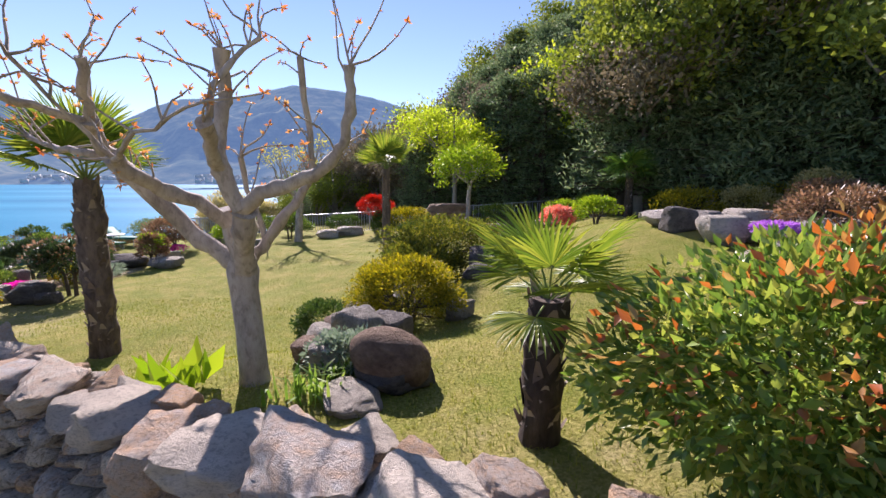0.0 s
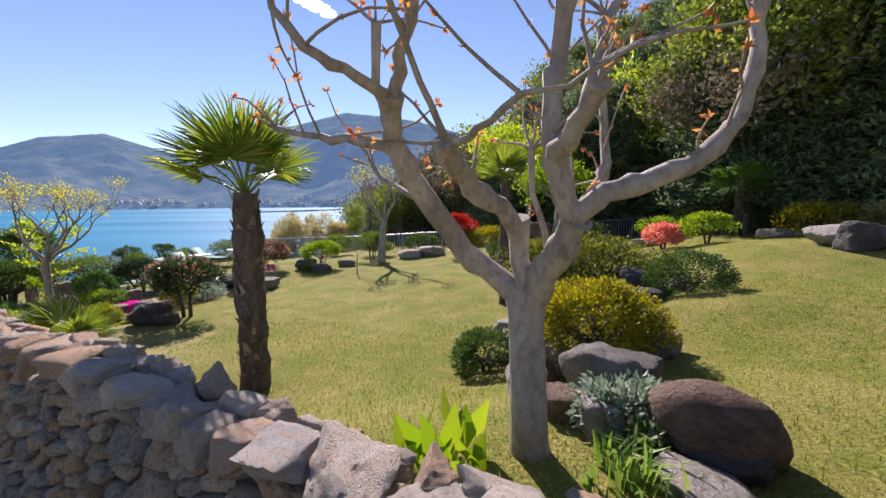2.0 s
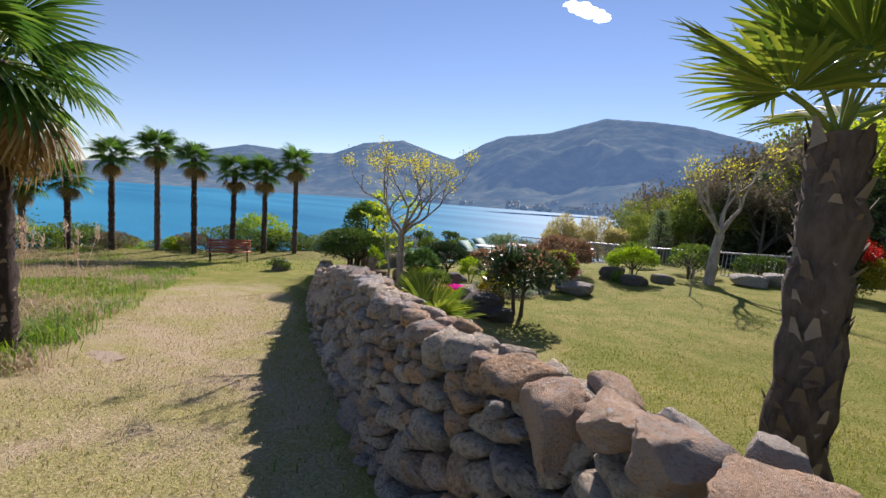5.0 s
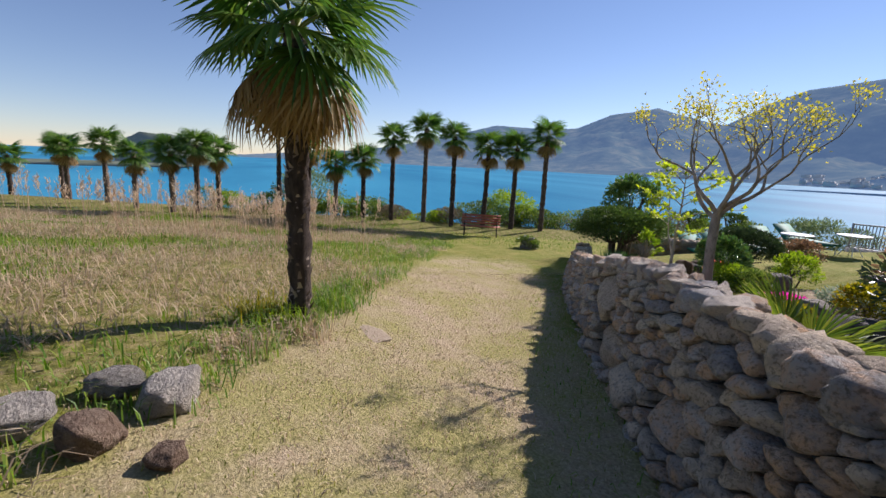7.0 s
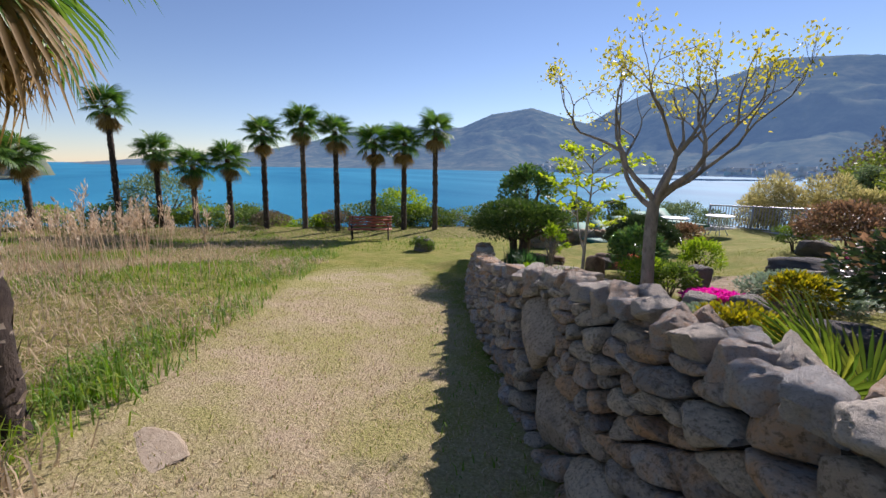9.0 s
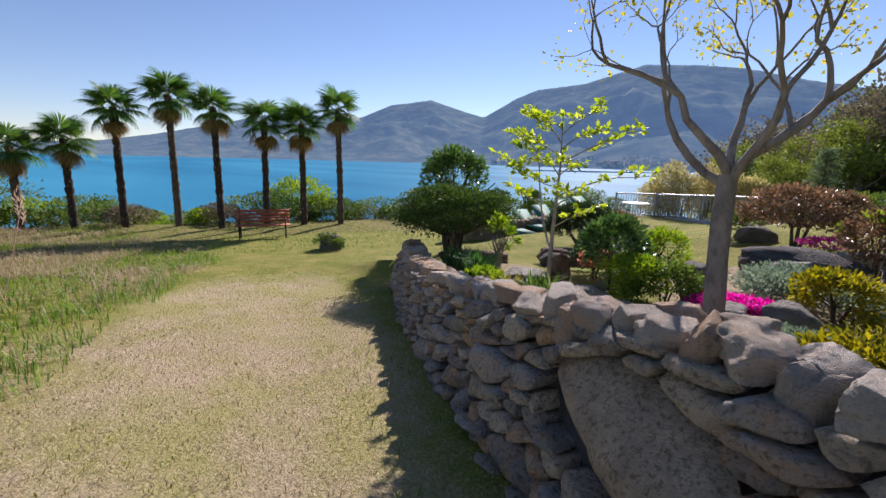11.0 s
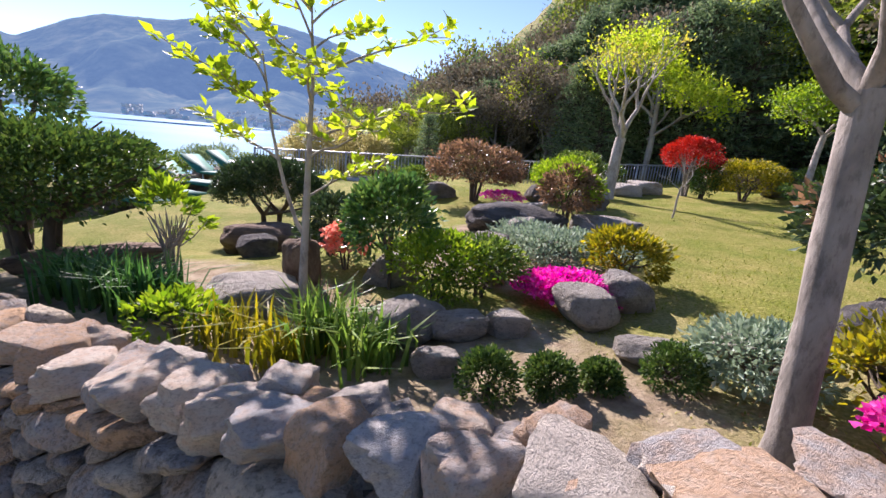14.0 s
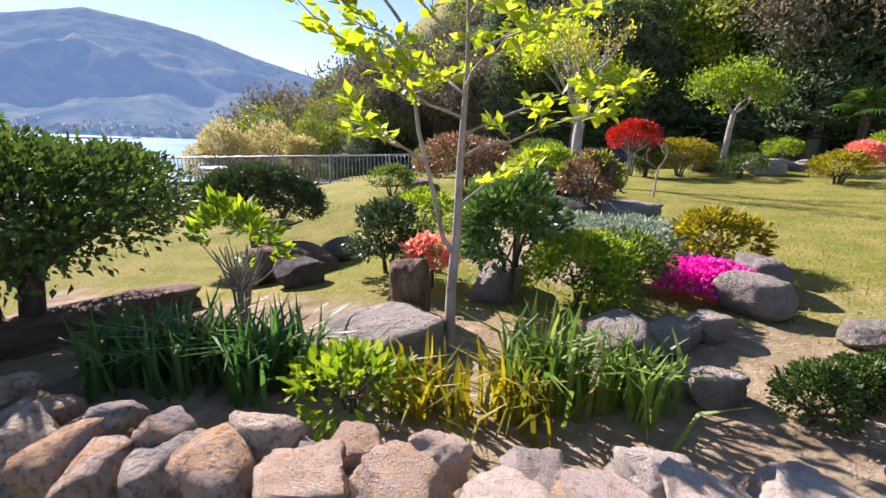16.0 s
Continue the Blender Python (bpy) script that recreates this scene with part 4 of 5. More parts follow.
# ---- the pollarded tree ----
def limb_tree():
    ob = thing("bare_tree", -2.28, 2.97, .0, "pale pollarded tree with knuckled limbs and new buds", "tree")
    z0 = height(-2.28, 2.97)
    r = np.random.default_rng(5)
    trunk = Geo()
    trunk.tube([(.01, 0, z0 - .1), (.01, 0, z0 + .05), (.0, 0, .6), (-.01, 0, .85), (-.01, 0, .96), (-.01, 0, 1.03)], [.108, .086, .078, .078, .088, .07], 16, .10)
    part("trunk", trunk, PALE_BARK, ob, smooth_shade=True)
    # limbs in the garden's own metres, with their first and last radius
    limbs = [([(-2.29, 2.97, .96), (-2.40, 2.98, 1.06), (-2.56, 2.96, 1.19), (-2.72, 2.85, 1.44), (-2.80, 2.74, 1.60), (-2.80, 2.66, 1.68), (-2.78, 2.58, 1.77)], .054, .032),
             ([(-2.80, 2.73, 1.60), (-2.93, 2.68, 1.63), (-3.10, 2.74, 1.66), (-3.35, 2.88, 1.72)], .024, .011),
             ([(-2.78, 2.59, 1.76), (-2.86, 2.47, 1.80), (-2.95, 2.36, 1.83), (-3.07, 2.33, 1.95), (-3.10, 2.30, 2.2)], .021, .008),
             ([(-2.78, 2.59, 1.76), (-2.73, 2.52, 1.87), (-2.68, 2.46, 2.02)], .022, .018),
             ([(-2.80, 2.70, 1.64), (-2.88, 2.72, 1.83), (-2.86, 2.70, 2.05)], .02, .014),
             ([(-2.28, 2.96, .98), (-2.31, 2.93, 1.15), (-2.33, 2.90, 1.33)], .052, .034),
             ([(-2.32, 2.91, 1.24), (-2.41, 2.76, 1.37), (-2.51, 2.63, 1.45), (-2.56, 2.53, 1.51), (-2.58, 2.45, 1.59)], .038, .030),
             ([(-2.58, 2.45, 1.58), (-2.64, 2.32, 1.75), (-2.71, 2.16, 1.95)], .012, .006),
             ([(-2.58, 2.45, 1.57), (-2.48, 2.36, 1.62), (-2.37, 2.29, 1.67), (-2.2, 2.22, 1.72)], .014, .006),
             ([(-2.27, 2.95, .96), (-2.20, 2.84, 1.13), (-2.16, 2.74, 1.27), (-2.14, 2.71, 1.34)], .062, .052),
             ([(-2.14, 2.71, 1.33), (-2.04, 2.69, 1.43), (-1.90, 2.69, 1.46), (-1.76, 2.69, 1.51), (-1.64, 2.69, 1.61), (-1.59, 2.69, 1.70), (-1.57, 2.69, 1.88), (-1.56, 2.69, 2.04)], .042, .022),
             ([(-2.15, 2.71, 1.33), (-2.20, 2.68, 1.46), (-2.23, 2.67, 1.57), (-2.23, 2.71, 1.74), (-2.21, 2.74, 1.90), (-2.18, 2.70, 2.12)], .044, .028),
             ([(-2.22, 2.67, 1.55), (-2.18, 2.52, 1.64), (-2.14, 2.40, 1.74)], .036, .030),
             ([(-2.14, 2.41, 1.71), (-2.12, 2.46, 1.90), (-2.05, 2.53, 2.03), (-1.95, 2.60, 2.14)], .018, .009),
             ([(-2.26, 3.0, 1.0), (-2.17, 3.07, 1.14), (-2.07, 3.12, 1.29), (-1.95, 3.17, 1.45), (-1.91, 3.18, 1.57), (-1.93, 3.20, 1.86), (-1.94, 3.14, 2.2)], .036, .016),
             ([(-2.17, 3.05, 1.10), (-2.24, 3.05, 1.35), (-2.27, 3.0, 1.62)], .017, .012),
             ([(-2.72, 2.86, 1.40), (-2.83, 2.98, 1.45), (-3.0, 3.15, 1.56)], .016, .008)]
    buds = Geo()
    for pts, a, b in limbs:
        g = Geo()
        pts = [Vector((p[0] + 2.28, p[1] - 2.97, p[2])) for p in pts]
        fine = []
        for i in range(len(pts) - 1):
            fine += [pts[i].lerp(pts[i + 1], k / 3) + Vector(r.normal(size=3)) * .006 for k in range(3)]
        fine.append(pts[-1])
        n = len(fine) - 1
        g.tube(fine, [(a + (b - a) * i / n) * (1.35 if i == n else 1 + .22 * (i % 6 == 5)) for i in range(n + 1)], 9, .35)
        for i in range(n // 2, n + 1):
            for _ in range(2 if i < n else 5):
                if r.random() < (.3 if i < n else .8) * (1 if b < .03 else .35):
                    way = (Vector(r.normal(size=3)) * .5 + Vector((0, 0, .75))).normalized()
                    p = fine[i]
                    run = [p]
                    length = r.uniform(.12, .42)
                    for k in range(4):
                        way = (way + Vector(r.normal(size=3)) * .22).normalized()
                        run.append(run[-1] + way * length / 4)
                    g.tube(run, [.0075, .006, .005, .004, .003], 4)
                    for q in run[2:]:
                        m = 7 if q is run[-1] else 2
                        at = np.array([q[:]] * m)
                        buds.leaves(at, np.array([way[:]] * m) * .6 + r.normal(size=(m, 3)) * .6, r.uniform(.015, .038, m), .014)
        part("limb", g, PALE_BARK, ob, smooth_shade=True)
    part("bud", buds, BUD, ob, "small orange-pink leaf buds")


limb_tree()


# ---- other single trees ----
def grown_tree(name, x, y, trunk_h, lean, radius, reach, depth, kids, mat, bark, leaf, per, label, seed, spread=.6, lift=.25, scatter=.08, first=4, aspect=.5, shrink=.68, z=None):
    r = np.random.default_rng(seed)
    ob = thing(name, x, y, z, label, "tree")
    g = Geo()
    n = 6
    pts = [(lean[0] * (i / n) ** 1.4 + .01 * math.sin(i), lean[1] * (i / n) ** 1.4, -.1 + (trunk_h + .1) * i / n) for i in range(n + 1)]
    g.tube(pts, [radius * (1.25 if i == 0 else 1.05 - .2 * i / n) for i in range(n + 1)], 10, .15)
    part("trunk", g, bark, ob, smooth_shade=True)
    ends = []
    for k in range(first):
        g = Geo()
        t = 2 * math.pi * (k + r.uniform(-.25, .25)) / first
        branch(g, Vector(pts[-1]) - Vector((0, 0, .06 * (k % 2))), Vector((math.cos(t) * spread * 1.1, math.sin(t) * spread * 1.1, .75)), reach, radius * .5, depth, r, ends, spread, lift, kids, 7, shrink)
        part("branch", g, bark, ob, smooth_shade=True)
    if mat:
        g = Geo()
        leaves_at(g, ends, per, scatter, leaf, r, aspect)
        part("crown", g, mat, ob)
    return ob


grown_tree("maple_tree", -9.33, 7.0, 1.2, (-.04, .05), .055, .5, 4, 2, MAPLE_LEAF, GREY_BARK, .036, 10, "young tree with sparse yellow-green spring leaves behind the wall", 35, .5, .2, .05, 6, .6, .78)
grown_tree("white_tree", -6.0, 14.8, 1.3, (.12, .1), .125, .72, 4, 2, MAPLE_LEAF, PALE_BARK, .075, 4, "pale-barked tree with thin bronze spring leaves", 34, .5, .2, .1, 4, .5, .74)


def sapling(x, y):
    """A straight leader with a second stem and level sprays of leaves."""
    r = np.random.default_rng(37)
    ob = thing("sapling", x, y, None, "slender sapling with fresh yellow-green leaves", "tree")
    leader = [Vector(p) for p in ((0, 0, -.08), (.0, .01, .3), (.012, .0, .62), (.02, .015, 1.0), (.035, .02, 1.4), (.02, .03, 1.9))]
    second = [Vector(p) for p in ((.004, .0, .5), (-.05, .02, .58), (-.12, .0, .82), (-.19, .03, 1.1), (-.25, .05, 1.55))]
    g = Geo()
    g.tube(leader, [.032, .026, .022, .017, .011, .004], 10, .1)
    part("trunk", g, PALE_BARK, ob, smooth_shade=True)
    g = Geo()
    g.tube(second, [.014, .013, .011, .009, .004], 8, .1)
    part("branch", g, PALE_BARK, ob, smooth_shade=True)
    leaves = Geo()

    def on(stem, z):
        for a, b in zip(stem, stem[1:]):
            if a.z <= z <= b.z:
                return a.lerp(b, (z - a.z) / (b.z - a.z))
        return stem[-1]

    def dress(run, per):
        for p, q in zip(run[1:], run[2:] + [run[-1] + (run[-1] - run[-2])]):
            n = per + (4 if p is run[-1] else 0)
            way = np.array((q - p).normalized()[:])
            size = r.uniform(.05, .092, n)
            leaves.leaves(np.array([p[:]] * n) + r.normal(size=(n, 3)) * .014, way[None] * .6 + r.normal(size=(n, 3)) * np.array([[.75, .75, .4]]) + np.array([[0, 0, .22]]),
                          size, size * .62, .12, np.array([[0, 0, 1.0]]) + r.normal(size=(n, 3)) * .45)

    for stem, z, turn, length, rise in ((leader, .74, 8, .42, .2), (leader, .98, -12, .72, .24), (leader, 1.08, 18, .95, .3), (leader, 1.16, 186, .5, .16), (leader, 1.26, 95, .5, .2),
                                        (leader, 1.3, -70, .48, .18), (leader, 1.44, 2, .78, .3), (leader, 1.5, 178, .48, .22), (leader, 1.58, 62, .4, .2), (leader, 1.64, -110, .36, .2),
                                        (leader, 1.72, 20, .42, .22), (leader, 1.78, 200, .3, .2), (second, .95, 172, .34, .16), (second, 1.25, 205, .42, .2), (second, 1.38, 120, .32, .2), (second, 1.5, 165, .3, .22)):
        g = Geo()
        run, t = [on(stem, z)], radians(turn)
        for k in range(6):
            t += r.normal() * .22
            run.append(run[-1] + Vector((math.cos(t) * length / 6, math.sin(t) * length / 6, rise / 6 * (1.5 - .2 * k) + r.normal() * .012)))
        g.tube(run, [.0085 - .001 * k for k in range(7)], 6)
        dress(run[2:], 3)
        for k in (2, 3, 4, 5):
            side = t + r.choice([-1, 1]) * r.uniform(.6, 1.2)
            twig = [run[k]]
            for _ in range(3):
                twig.append(twig[-1] + Vector((math.cos(side), math.sin(side), .35 + r.normal() * .2)) * r.uniform(.04, .07))
            g.tube(twig, [.004, .0035, .003, .002], 5)
            dress(twig, 3)
        part("branch", g, PALE_BARK, ob, smooth_shade=True)
    dress([on(leader, 1.7), on(leader, 1.8), leader[-1]], 7)
    part("crown", leaves, SPRING, ob, "soft yellow-green oval leaves")


sapling(-11.18, 8.62)
grown_tree("fresh_green_tree", -.25, 15.8, 1.5, (.1, 0), .08, .6, 3, 3, LIME, PALE_BARK, .11, 16, "small tree with dense lime-green spring crown", 40, .8, .1, .16, 4)
grown_tree("bare_sapling", -6.08, 12.4, .5, (.05, 0), .018, .26, 2, 2, None, PALE_BARK, .05, 3, "thin bare sapling on the lawn", 43, .7, .35, .05, 3)

shrub("red_maple", -3.5, 15.8, (.62, .62, .42), RED_LEAF, .055, 6500, "small red-leaved tree clipped to a dome", 46, .55, .035, 4, GREY_BARK, 50, .16, category="tree")
shrub("clipped_conifer", -3.25, 15.5, (.33, .33, .42), YEW, .06, 2600, "dark green clipped conifer below the red tree", 30, .0, .03, 3, seed=51)
shrub("golden_shrub", -2.35, 15.3, (.85, .7, .45), GOLD, .06, 6500, "rounded golden-green clipped shrub", 60, .05, .03, 4, seed=52, spread=.14)
shrub("golden_shrub", -1.2, 12.4, (.55, .5, .32), GOLD, .06, 2600, "low golden shrub by the rocks", 40, .0, .03, 4, seed=53, spread=.14)

# mounds on the rockery between the two lawns
shrub("golden_mound", -1.5, 4.97, (.60, .55, .40), GOLD, .034, 20000, "broad mounded shrub with golden-green tips", 110, -.08, .03, 5, seed=54, spread=.12)
shrub("dwarf_yew", -2.45, 5.22, (.36, .34, .25), YEW, .036, 6500, "small round clipped dark green yew", 110, -.10, .02, 4, seed=55, spread=.13, flat=.5, shell=.8, group="dwarf yews")
shrub("spreading_juniper", -1.07, 7.9, (1.2, .9, .52), OLIVE, .05, 12000, "large spreading olive-green juniper on the rockery", 120, .1, .04, 5, seed=56, spread=.14, shell=.5)
shrub("spreading_juniper", -1.45, 7.13, (.65, .55, .35), OLIVE, .06, 3800, "dark spreading juniper over rocks", 40, .05, .03, 4, seed=57, spread=.14)
shrub("dwarf_yew", 0.05, 6.74, (.5, .45, .3), YEW, .04, 6500, "round clipped dark green yew on the upper lawn", 120, -.10, .02, 4, seed=58, spread=.12, flat=.5, shell=.8, group="dwarf yews")
shrub("dwarf_yew", 0.18, 8.16, (.45, .4, .28), YEW, .04, 5000, "round clipped dark green yew on the upper lawn", 110, -.10, .02, 4, seed=59, spread=.12, flat=.5, shell=.8, group="dwarf yews")

# the large shrub beside the start of the path
shrub("photinia_shrub", .24, 1.76, (.82, .46, .43), PHOTINIA, .056, 15000, "large leafy shrub with glossy green and orange-red leaves", 110, .02, .02, 8, seed=60, spread=.15, aspect=.42,
      second=(PHOTINIA_RED, 800, "young_leaves", "orange-red young leaves"), flat=.5, shell=.5)

# the right-hand beds
for i, (x, y, rad, mat, label) in enumerate((
        (6.48, 13.59, (1.1, .9, .5), GOLD, "golden spreading juniper"), (7.68, 12.9, (.8, .7, .5), BAMBOO, "pale yellow conifer mound"), (8.72, 13.08, (.9, .8, .55), GOLD, "golden rounded shrub"),
        (8.89, 11.87, (.7, .6, .6), BAMBOO, "pale tan conifer mound"), (10.27, 13.59, (1.5, 1.1, .75), DARK_LEAF, "big glossy camellia bush with pale blooms"), (2.51, 13.94, (.5, .4, .32), CORAL, "pale pink flowering shrub"),
        (3.72, 13.94, (.7, .6, .4), LIME, "low lime-green shrub"), (11.65, 11.18, (.9, .8, .5), GOLD, "golden rounded shrub"), (7.08, 9.54, (.8, .6, .4), BRONZE, "low bronze-leaved shrub"), (9.67, 9.28, (1.0, .8, .5), LIME, "lime-green shrub"),
        (5.44, 7.56, (.9, .8, .4), BRONZE, "low bronze-leaved shrub"), (6.65, 6.18, (1.1, .9, .5), LIME, "lime-green shrub"))):
    shrub("garden_shrub", x, y, rad, mat, .085, 2600, label + " in the upper bed", 36, .05, .03, 4, seed=70 + i, spread=.17)
shrub("flower_mound", 3.8, 6.75, (.32, .26, .1), PURPLE, .04, 2400, "mound of purple creeping flowers over rocks", 50, .25, .01, 3, seed=90, spread=.14, category="flowers")
r = np.random.default_rng(21)
for i in range(26):
    x, y = 4.7 + r.normal() * .9, 7.4 + r.normal() * .9
    boulder(x, y, (r.uniform(.2, .5), r.uniform(.2, .4), r.uniform(.14, .26)), None if i % 3 else DARK_ROCK, r.uniform(0, 360), i, .3, "flat grey stone in the upper rockery")
boulder(3.3, 8.7, (.55, .34, .2), None, 10, 3, .3, "large pale flat-topped boulder on the upper lawn")
boulder(4.06, 8.25, (.45, .34, .18), None, 40, 4, .3, "large pale flat-topped boulder on the upper lawn")

# ---- boulders round the pollarded tree ----
ROUND = Geo()
u, f = ico(4)
ROUND.add(u * np.array([[1 + .06 * noise.noise(Vector(q) * 1.3) + .03 * noise.noise(Vector(q) * 3)] for q in u]), f)
round_boulder = tagged(new("boulder", ROUND.mesh("boulder", BROWN_ROCK, True)), "rounded smooth brown boulder perched on stones", "boulder")
round_boulder.matrix_basis = pose(-1.44, 3.04, .385, 4, 8, -28) @ Matrix.Diagonal((.285, .2, .185, 1))
boulder(-1.4, 3.0, (.24, .2, .1), DARK_ROCK, 40, 3, .2, "flat stone under the round boulder")
for x, y, s, m, k in ((-1.62, 2.74, (.3, .2, .06), ROCK, 1), (-1.78, 3.72, (.3, .22, .28), ROCK, 4), (-1.89, 3.25, (.2, .16, .14), ROCK, 6), (-1.54, 3.85, (.25, .22, .22), DARK_ROCK, 5),
                      (-2.06, 3.42, (.2, .15, .12), BROWN_ROCK, 7), (-2.19, 4.11, (.24, .2, .16), ROCK, 8), (-2.1, 4.54, (.26, .22, .2), BROWN_ROCK, 1), (-1.93, 4.8, (.28, .25, .26), ROCK, 2), (-1.97, 5.23, (.26, .2, .24), BROWN_ROCK, 3),
                      (-2.14, 5.75, (.3, .24, .16), ROCK, 5), (-1.97, 6.18, (.25, .2, .2), DARK_ROCK, 6), (-2.19, 6.61, (.3, .2, .12), ROCK, 7), (-1.89, 6.87, (.22, .2, .22), DARK_ROCK, 8), (-1.89, 7.47, (.3, .25, .25), ROCK, 1),
                      (-1.97, 8.08, (.25, .25, .25), ROCK, 3), (-1.93, 8.77, (.3, .25, .22), DARK_ROCK, 2), (-2.06, 9.37, (.4, .3, .16), ROCK, 4), (-1.71, 9.8, (.35, .3, .3), DARK_ROCK, 5), (-0.46, 7.04, (.35, .3, .32), DARK_ROCK, 6),
                      (-0.16, 7.56, (.4, .3, .12), ROCK, 7), (0.18, 7.3, (.35, .25, .1), ROCK, 8), (-0.59, 6.44, (.3, .25, .16), DARK_ROCK, 2), (-1.2, 5.83, (.3, .26, .24), DARK_ROCK, 4), (-0.94, 4.89, (.2, .18, .16), ROCK, 5)):
    boulder(x, y, [q * .78 for q in s], m, (x * 97 + y * 31) % 360, k, .3, "weathered stone edging the rockery")
lantern = thing("stone_lantern", -1.75, 6.55, None, "small grey carved stone lantern among the rocks", "lantern")
for name, spec in (("base", [(.13, 0), (.13, .05), (.08, .07)]), ("post", [(.06, .06), (.055, .2)]), ("light_box", [(.1, .19), (.1, .3), (.085, .31)]), ("roof", [(.17, .3), (.15, .34), (.05, .42)]), ("finial", [(.03, .41), (.04, .45), (.008, .5)])):
    g = Geo()
    g.tube([(0, 0, h) for _, h in spec], [q for q, _ in spec], 8)
    part(name, g, ROCK, lantern)


# ---- tufts of long leaves ----
def tuft(name, x, y, count, tall, wide, mat, label, spread=.12, seed=1, lean=.6, category="plant", group=""):
    ob = thing(name, x, y, None, label, category, group)
    r2 = np.random.default_rng(seed)
    g = Geo()
    at = np.concatenate([r2.normal(size=(count, 2)) * spread, np.full((count, 1), -.02)], 1)
    g.blades(at, tall * r2.uniform(.6, 1.1, count), wide, lean)
    part("leaves", g, mat, ob)
    return ob


# ---- planting behind the far part of the wall ----
shrub("yew_topiary", -13.45, 9.6, (.98, .93, .40), YEW, .048, 22000, "large clipped yew with a flat domed crown on bare stems", 170, .42, .05, 6, seed=101, spread=.13, category="tree")
shrub("camellia_bush", -15.0, 11.4, (.68, .62, .58), GLOSSY, .09, 3600, "tall glossy evergreen bush behind the clipped yew", 50, 1.05, .05, 4, seed=102, spread=.16)
shrub("clipped_ball", -12.27, 12.0, (.70, .68, .46), DARK_LEAF, .04, 24000, "dark clipped dome of small leaves on a short trunk", 900, .2, .05, 2, seed=103, spread=.05, flat=.08, shell=.84)
shrub("leafy_stems", -12.22, 9.15, (.25, .25, .30), LIME, .085, 300, "upright stems with fresh rosettes of pale leaves", 16, .14, .011, 9, GREY_BARK, 104, .09, aspect=.42, shell=.5)
shrub("evergreen_shrub", -10.62, 9.02, (.34, .32, .33), GLOSSY, .065, 2600, "evergreen shrub with glossy mixed green leaves", 40, .16, .018, 3, seed=105, spread=.16)
shrub("dark_shrub", -11.2, 10.0, (.36, .34, .26), DARK_LEAF, .05, 2600, "small round dark-leaved shrub", 40, .05, .02, 3, seed=106, spread=.13)
shrub("low_green_shrub", -10.3, 8.7, (.34, .3, .22), LIME, .04, 2600, "loose light-green small-leaved shrub", 30, .02, .012, 4, seed=107, spread=.2)
shrub("low_green_shrub", -10.0, 8.75, (.3, .3, .2), SCRUB, .04, 2200, "loose mid-green small-leaved shrub", 30, .02, .012, 4, seed=108, spread=.2)
shrub("young_azalea", -10.6, 10.9, (.34, .34, .26), LIME, .05, 2000, "light-green mounded azalea in the bed", 34, .06, .015, 3, seed=109, spread=.14)
shrub("bronze_photinia", -8.43, 11.1, (.36, .34, .32), BRONZE, .06, 3000, "upright bronze-leaved photinia bush", 40, .16, .02, 3, seed=110, spread=.15, second=(LIME, 500, "young_leaves", "light green young leaves"))
shrub("bronze_shrub", -9.25, 13.2, (.78, .6, .38), BRONZE, .06, 6500, "wide bronze-red leaved shrub", 60, .2, .03, 4, seed=111, spread=.14)
shrub("bronze_shrub", -10.25, 14.1, (.45, .4, .24), SCRUB, .05, 2400, "low dark bronze shrub by stones", 36, .03, .02, 3, seed=112, spread=.14)
shrub("lime_shrub", -7.5, 13.5, (.6, .5, .3), LIME, .06, 3600, "spreading lime-green shrub by the lawn", 44, .2, .02, 4, seed=113, spread=.15)
shrub("clipped_dome", -6.5, 15.4, (.52, .48, .3), SCRUB, .05, 3600, "olive-green clipped dome shrub", 60, .35, .03, 3, seed=114, spread=.1)
shrub("silver_groundcover", -8.95, 9.75, (.62, .55, .13), SILVER, .05, 4200, "mat of silvery grey-green groundcover", 70, -.03, .008, 3, seed=115, spread=.16, category="groundcover")
shrub("silver_groundcover", -9.15, 10.35, (.45, .5, .12), SILVER, .05, 2400, "mat of silvery grey-green groundcover", 50, -.03, .008, 3, seed=116, spread=.16, category="groundcover")
shrub("yellow_green_shrub", -8.76, 9.05, (.32, .3, .2), GOLD, .05, 2300, "low yellow-green shrub beside pink flowers", 40, .02, .015, 3, seed=117, spread=.15)
shrub("pink_phlox", -9.38, 8.62, (.36, .28, .10), PINK, .032, 5200, "dense mat of bright magenta-pink phlox flowers", 90, .0, .006, 3, seed=118, spread=.12, category="flowers", aspect=.9)
shrub("pink_phlox", -8.85, 12.7, (.35, .25, .08), PINK, .035, 900, "small patch of pink phlox by the rocks", 40, .1, .006, 3, seed=119, spread=.14, category="flowers", aspect=.9)
shrub("pink_phlox", -9.0, 6.85, (.2, .14, .08), PINK, .03, 900, "small patch of pink phlox behind the wall", 30, .12, .006, 3, seed=120, spread=.14, category="flowers", aspect=.9)
shrub("coral_azalea", -11.0, 9.5, (.2, .18, .12), CORAL, .04, 700, "small azalea with coral-pink flowers", 24, .14, .01, 3, seed=121, spread=.16, category="flowers", aspect=.9)
for i, (x, y, s) in enumerate(((-10.2, 7.5, .19), (-9.92, 7.52, .16), (-9.68, 7.53, .13), (-9.35, 7.52, .19))):
    shrub("dwarf_yew", x, y, (s * .68, s * .64, s * .62), YEW, .022, 2600, "tiny clipped dwarf yew mound in bare soil", 120, -.03, .01, 3, seed=122 + i, spread=.14, group="tiny dwarf yews")
